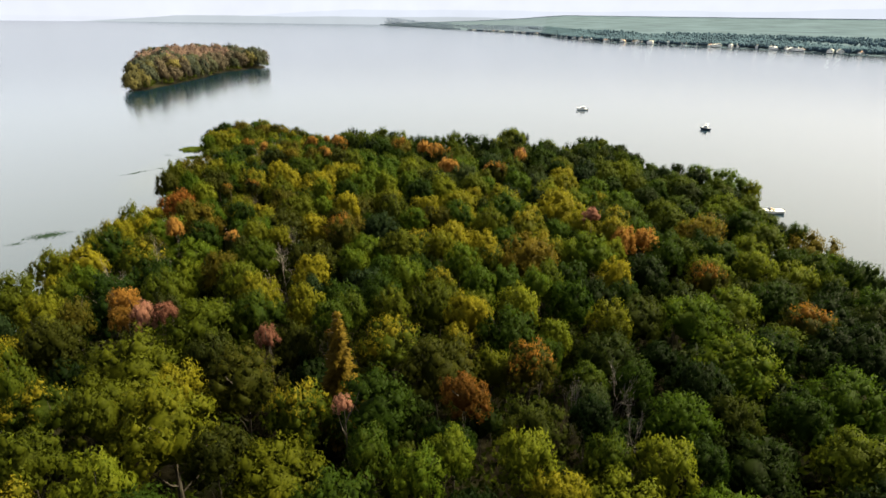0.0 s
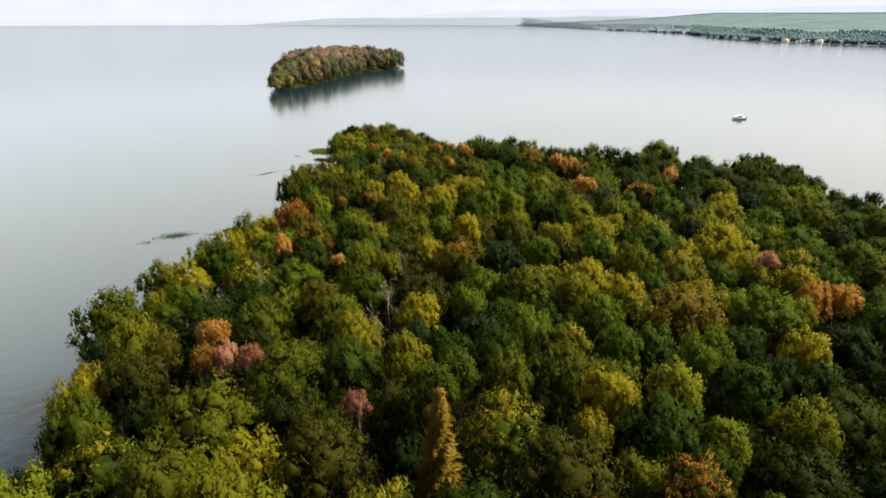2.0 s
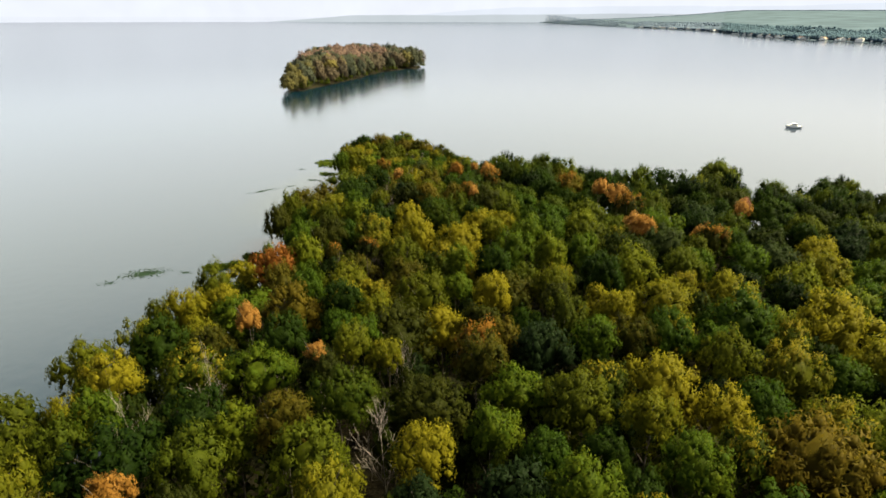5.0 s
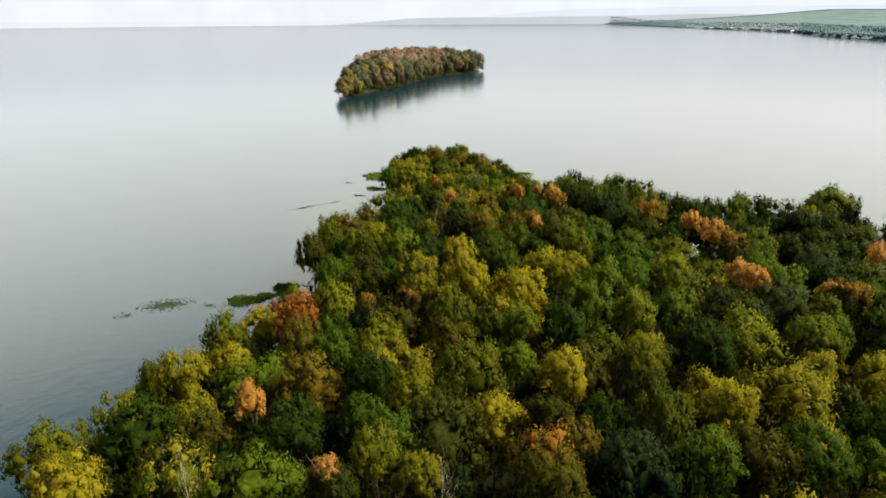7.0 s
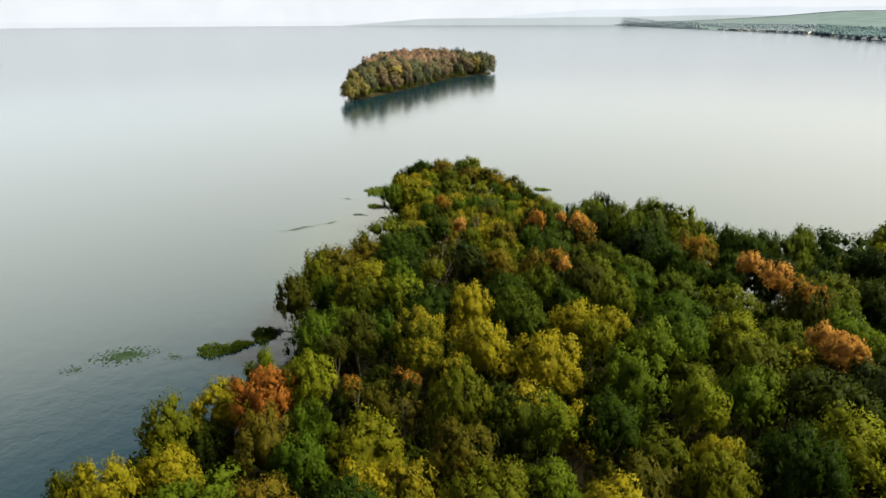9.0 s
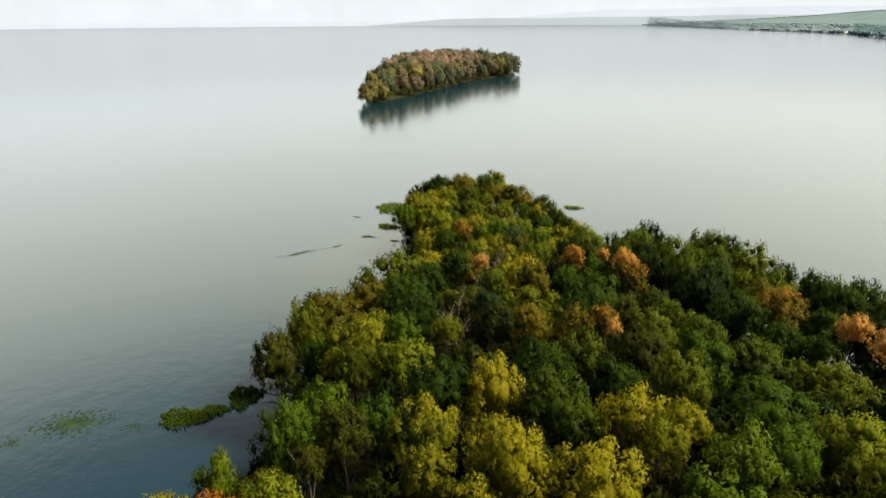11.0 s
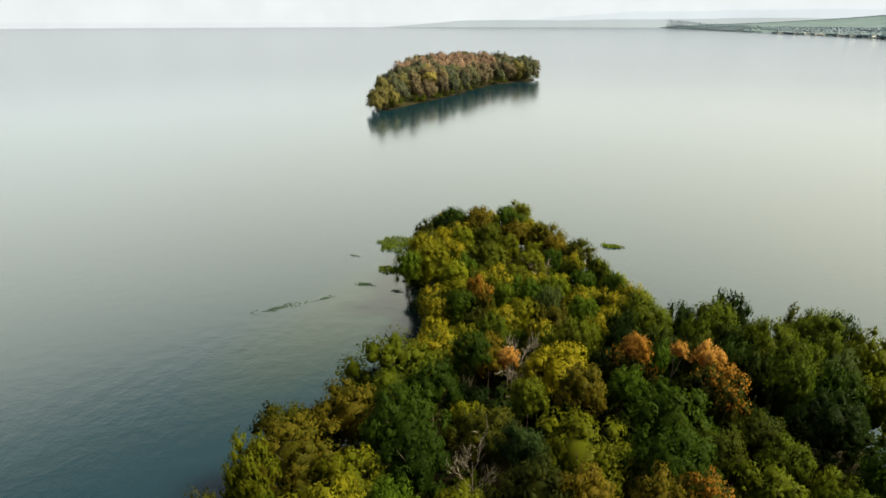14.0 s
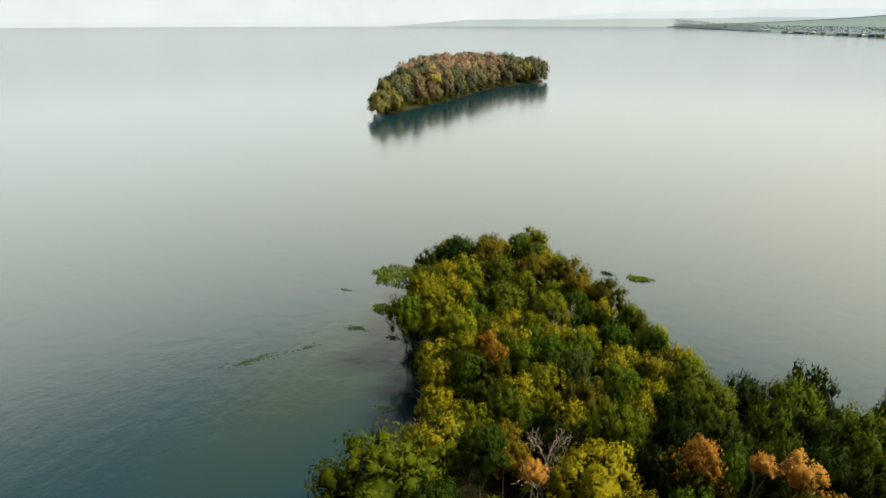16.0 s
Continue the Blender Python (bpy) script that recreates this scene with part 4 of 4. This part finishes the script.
def motor_boat(x, y, heading, length, label, stripe=None, flybridge=True, cabin=True):
    """A cabin motor boat, bow towards local +y, floating with its waterline at z = 0."""
    base = new("motor_boat")
    base.matrix_basis = pose(x, y, 0, 0, 0, heading)
    tagged(base, label, "boat")
    L, B = length, length * 0.16
    bm = bmesh.new()
    secs = []
    for s, wide, deck, keel in ((-0.5, 0.92, 0.95, -0.3), (-0.2, 1.0, 1.0, -0.4), (0.1, 0.96, 1.1, -0.4), (0.3, 0.72, 1.25, -0.3), (0.42, 0.38, 1.35, 0.0), (0.5, 0.02, 1.45, 0.8)):
        w = B * wide
        secs.append([(-w, s * L, deck), (-w * 0.88, s * L, 0.25 + max(keel, 0)), (0, s * L, keel), (w * 0.88, s * L, 0.25 + max(keel, 0)), (w, s * L, deck)])
    loft(bm, secs)
    part("hull", bm, stripe or GEL, base)
    if cabin:
        bm = bmesh.new()
        loft(bm, [[(-w, s * L, 0.98), (-w * 0.92, s * L, h), (w * 0.92, s * L, h), (w, s * L, 0.98)] for s, w, h in ((-0.22, B * 0.78, 2.15), (0.08, B * 0.76, 2.2), (0.2, B * 0.7, 1.55), (0.38, B * 0.36, 1.42))])
        cabin_body = part("cabin", bm, GEL, base)
        bm = bmesh.new()
        loft(bm, [[(-w, s * L, 1.5), (-w * 0.96, s * L, h), (w * 0.96, s * L, h), (w, s * L, 1.5)] for s, w, h in ((-0.18, B * 0.79, 1.95), (0.07, B * 0.775, 1.98), (0.17, B * 0.735, 1.62))])
        part("window", bm, TINT, cabin_body, "dark tinted window")
    else:
        bm = bmesh.new()
        loft(bm, [[(-w, s * L, 1.1), (-w * 0.8, s * L, h), (w * 0.8, s * L, h), (w, s * L, 1.1)] for s, w, h in ((0.05, B * 0.7, 1.65), (0.12, B * 0.62, 1.2))])
        part("windscreen", bm, TINT, base)
        for sx in (-1, 1):
            bm = bmesh.new()
            box(bm, sx * B * 0.45 - 0.25, sx * B * 0.45 + 0.25, -0.12 * L, -0.04 * L, 1.0, 1.5)
            bmesh.ops.bevel(bm, geom=bm.edges[:], offset=0.06, segments=2, affect="EDGES")
            part("seat", bm, SEAT, base)
    if flybridge:
        bm = bmesh.new()
        box(bm, -B * 0.72, B * 0.72, -0.3 * L, 0.03 * L, 3.15, 3.24)
        hardtop = part("hardtop", bm, GEL, base)
        for sx in (-1, 1):
            for yy in (-0.27, 0.0):
                bm = bmesh.new()
                tube(bm, [Vector((sx * B * 0.66, yy * L, 2.1)), Vector((sx * B * 0.68, yy * L, 3.16))], [0.03, 0.03], 6)
                part("post", bm, METAL, hardtop)
        bm = bmesh.new()
        tube(bm, [Vector((0, -0.1 * L, 3.2)), Vector((0, -0.12 * L, 4.4))], [0.03, 0.01], 5)
        part("aerial", bm, METAL, base)
    bm = bmesh.new()
    tube(bm, [Vector((-B * 0.9, 0.1 * L, 1.6)), Vector((-B * 0.6, 0.33 * L, 1.85)), Vector((0, 0.49 * L, 2.0)), Vector((B * 0.6, 0.33 * L, 1.85)), Vector((B * 0.9, 0.1 * L, 1.6))], [0.025] * 5, 5)
    part("rail", bm, METAL, base)
    bm = bmesh.new()
    box(bm, -0.25, 0.25, -0.56 * L, -0.49 * L, 0.1, 1.25)
    bmesh.ops.bevel(bm, geom=bm.edges[:], offset=0.08, segments=2, affect="EDGES")
    part("outboard_motor", bm, NAVY, base)
    return base


motor_boat(71, 388, 97, 7.5, "white cabin motor boat anchored on open water", None, False)
motor_boat(127, 324, 60, 5.2, "white motor boat with a dark hull on open water", NAVY)
motor_boat(93.5, 176, 95, 8.0, "long open white motor boat moored close to the wooded shore", None, False, False)

# ---- water plants along the western shore ----
REED = leaf_material("reed_green", (0.06, 0.11, 0.012), (0.12, 0.19, 0.016), (0.18, 0.25, 0.022))
WEED = plain("water_weed", (0.009, 0.018, 0.011), 1.0, vary=0.5, scale=0.5, gloss=0.05)


def reed_bed(x, y, rx, ry, turn, n, height, label, mat=None):
    """A bed of upright reed blades standing in shallow water, thinning towards its edge."""
    g = np.random.default_rng(int(abs(x * 7 + y * 13)))
    a, q = g.uniform(0, 2 * np.pi, n), np.sqrt(g.uniform(0, 1, n)) * (1 + 0.25 * np.sin(g.uniform(0, 6)))
    wob = 1 + 0.22 * np.sin(3 * a + 1) + 0.13 * np.sin(7 * a)
    px, py = q * np.cos(a) * rx * wob, q * np.sin(a) * ry * wob
    p = np.stack([px, py, np.full(n, -0.1)], 1)
    d = g.uniform(0, np.pi, n)
    b = np.stack([np.cos(d), np.sin(d), np.zeros(n)], 1) * g.uniform(0.05, 0.16, (n, 1))
    top = np.stack([g.normal(0, 0.22, n), g.normal(0, 0.22, n), height * g.uniform(0.5, 1.1, n) + 0.1], 1)
    v = np.stack([p - b, p + b, p + top * 0.6 + b * 0.7, p + top, p + top * 0.6 - b * 0.7], 1).reshape(-1, 3)
    me = mesh_from("reed_bed", v, np.arange(n * 5).reshape(-1, 5), [mat or REED], np.repeat(unit(np.stack([g.normal(0, 0.3, n), g.normal(0, 0.3, n), np.ones(n)], 1)), 5, 0))
    ob = new("reed_bed", me)
    ob.matrix_basis = pose(x, y, 0, 0, 0, turn)
    return tagged(ob, label, "reeds", "reed beds", "stuff")


GREEN_BED = "bright green reed bed in the shallows beside the shore"
for x, y, rx, ry, turn, n in ((-118, 243, 6.5, 4.2, 30, 2100), (-113, 227, 3.2, 1.6, 10, 420), (-122, 238.5, 1.6, 1.0, 0, 110), (-92, 152, 2.4, 2.8, 40, 900), (-93.5, 147.5, 2.2, 1.5, 30, 600),
                              (-96, 144.5, 3.2, 1.8, 30, 900), (-72, 266, 2.8, 1.3, 10, 300), (-79, 265.5, 2.0, 0.5, 0, 90)):
    reed_bed(x, y, rx, ry, turn, n, 0.6, GREEN_BED)


def weed_patch(x, y, rx, ry, turn, n):
    """Flat weed floating just at the surface, in many small rafts."""
    g = np.random.default_rng(int(abs(x * 3 + y * 5)))
    vs, fs = [], []
    for k in range(n):
        a, q = g.uniform(0, 2 * np.pi), min(1.2, abs(g.normal(0, 0.55)))
        cx, cy, r = q * math.cos(a) * rx, q * math.sin(a) * ry, g.uniform(0.06, 0.24)
        m = 7
        o = len(vs)
        vs += [(cx + r * math.cos(2 * math.pi * j / m) * g.uniform(0.6, 1.5), cy + r * math.sin(2 * math.pi * j / m) * g.uniform(0.6, 1.3), 0.012) for j in range(m)]
        vs.append((cx, cy, 0.06))
        fs += [[o + j, o + (j + 1) % m, o + m] for j in range(m)]
    ob = new("water_weed", mesh_from("water_weed", vs, fs, [WEED]))
    ob.matrix_basis = pose(x, y, 0, 0, 0, turn)
    return tagged(ob, "dark green weed floating in the shallow water", "water weed", "weed patches", "stuff")


for x, y, rx, ry, turn, n in ((-109.5, 136.5, 4.6, 2.6, 35, 800), (-101, 140, 2.2, 1.0, 20, 50), (-122.5, 201, 4.6, 1.2, 55, 130), (-117, 209, 3.0, 0.8, 55, 40), (-114, 218, 2.4, 1.1, 20, 130), (-126, 230, 1.6, 0.8, 0, 50),
                              (-113, 130, 2.4, 1.5, 30, 50), (-96, 201, 1.6, 0.9, 0, 60), (-106, 218.5, 1.6, 1.2, 0, 90)):
    weed_patch(x, y, rx, ry, turn, n)

# a fallen trunk reaching into the water
log_bm = bmesh.new()
tube(log_bm, limb_path(random.Random(3), Vector((-86.5, 204.0, 0.7)), Vector((-1, 0.2, -0.05)), 7.5, 5, 0.05), [0.13, 0.12, 0.1, 0.08, 0.06, 0.03], 8)
tube(log_bm, limb_path(random.Random(8), Vector((-91.0, 204.6, 0.45)), Vector((-0.7, -0.6, 0.25)), 2.2, 3, 0.1), [0.08, 0.06, 0.04, 0.02], 6)
log_me = bpy.data.meshes.new("fallen_log")
log_bm.to_mesh(log_me)
log_bm.free()
log_me.materials.append(DEAD)
tagged(new("fallen_log", log_me), "bleached fallen tree trunk lying in the shallows", "log")

# a dark snag in the shallows
snag_bm = bmesh.new()
tube(snag_bm, limb_path(random.Random(5), Vector((-86.0, 154.2, 0.7)), Vector((-1, -0.2, 0.0)), 4.2, 4, 0.12), [0.16, 0.14, 0.11, 0.07, 0.03], 7)
tube(snag_bm, limb_path(random.Random(6), Vector((-88.2, 153.8, 0.7)), Vector((-0.6, 0.5, 0.3)), 1.6, 3, 0.15), [0.07, 0.05, 0.035, 0.015], 5)
part("limb", snag_bm, BARK, tagged(new("snag"), "dark broken branch fallen into the shallows", "branch"))
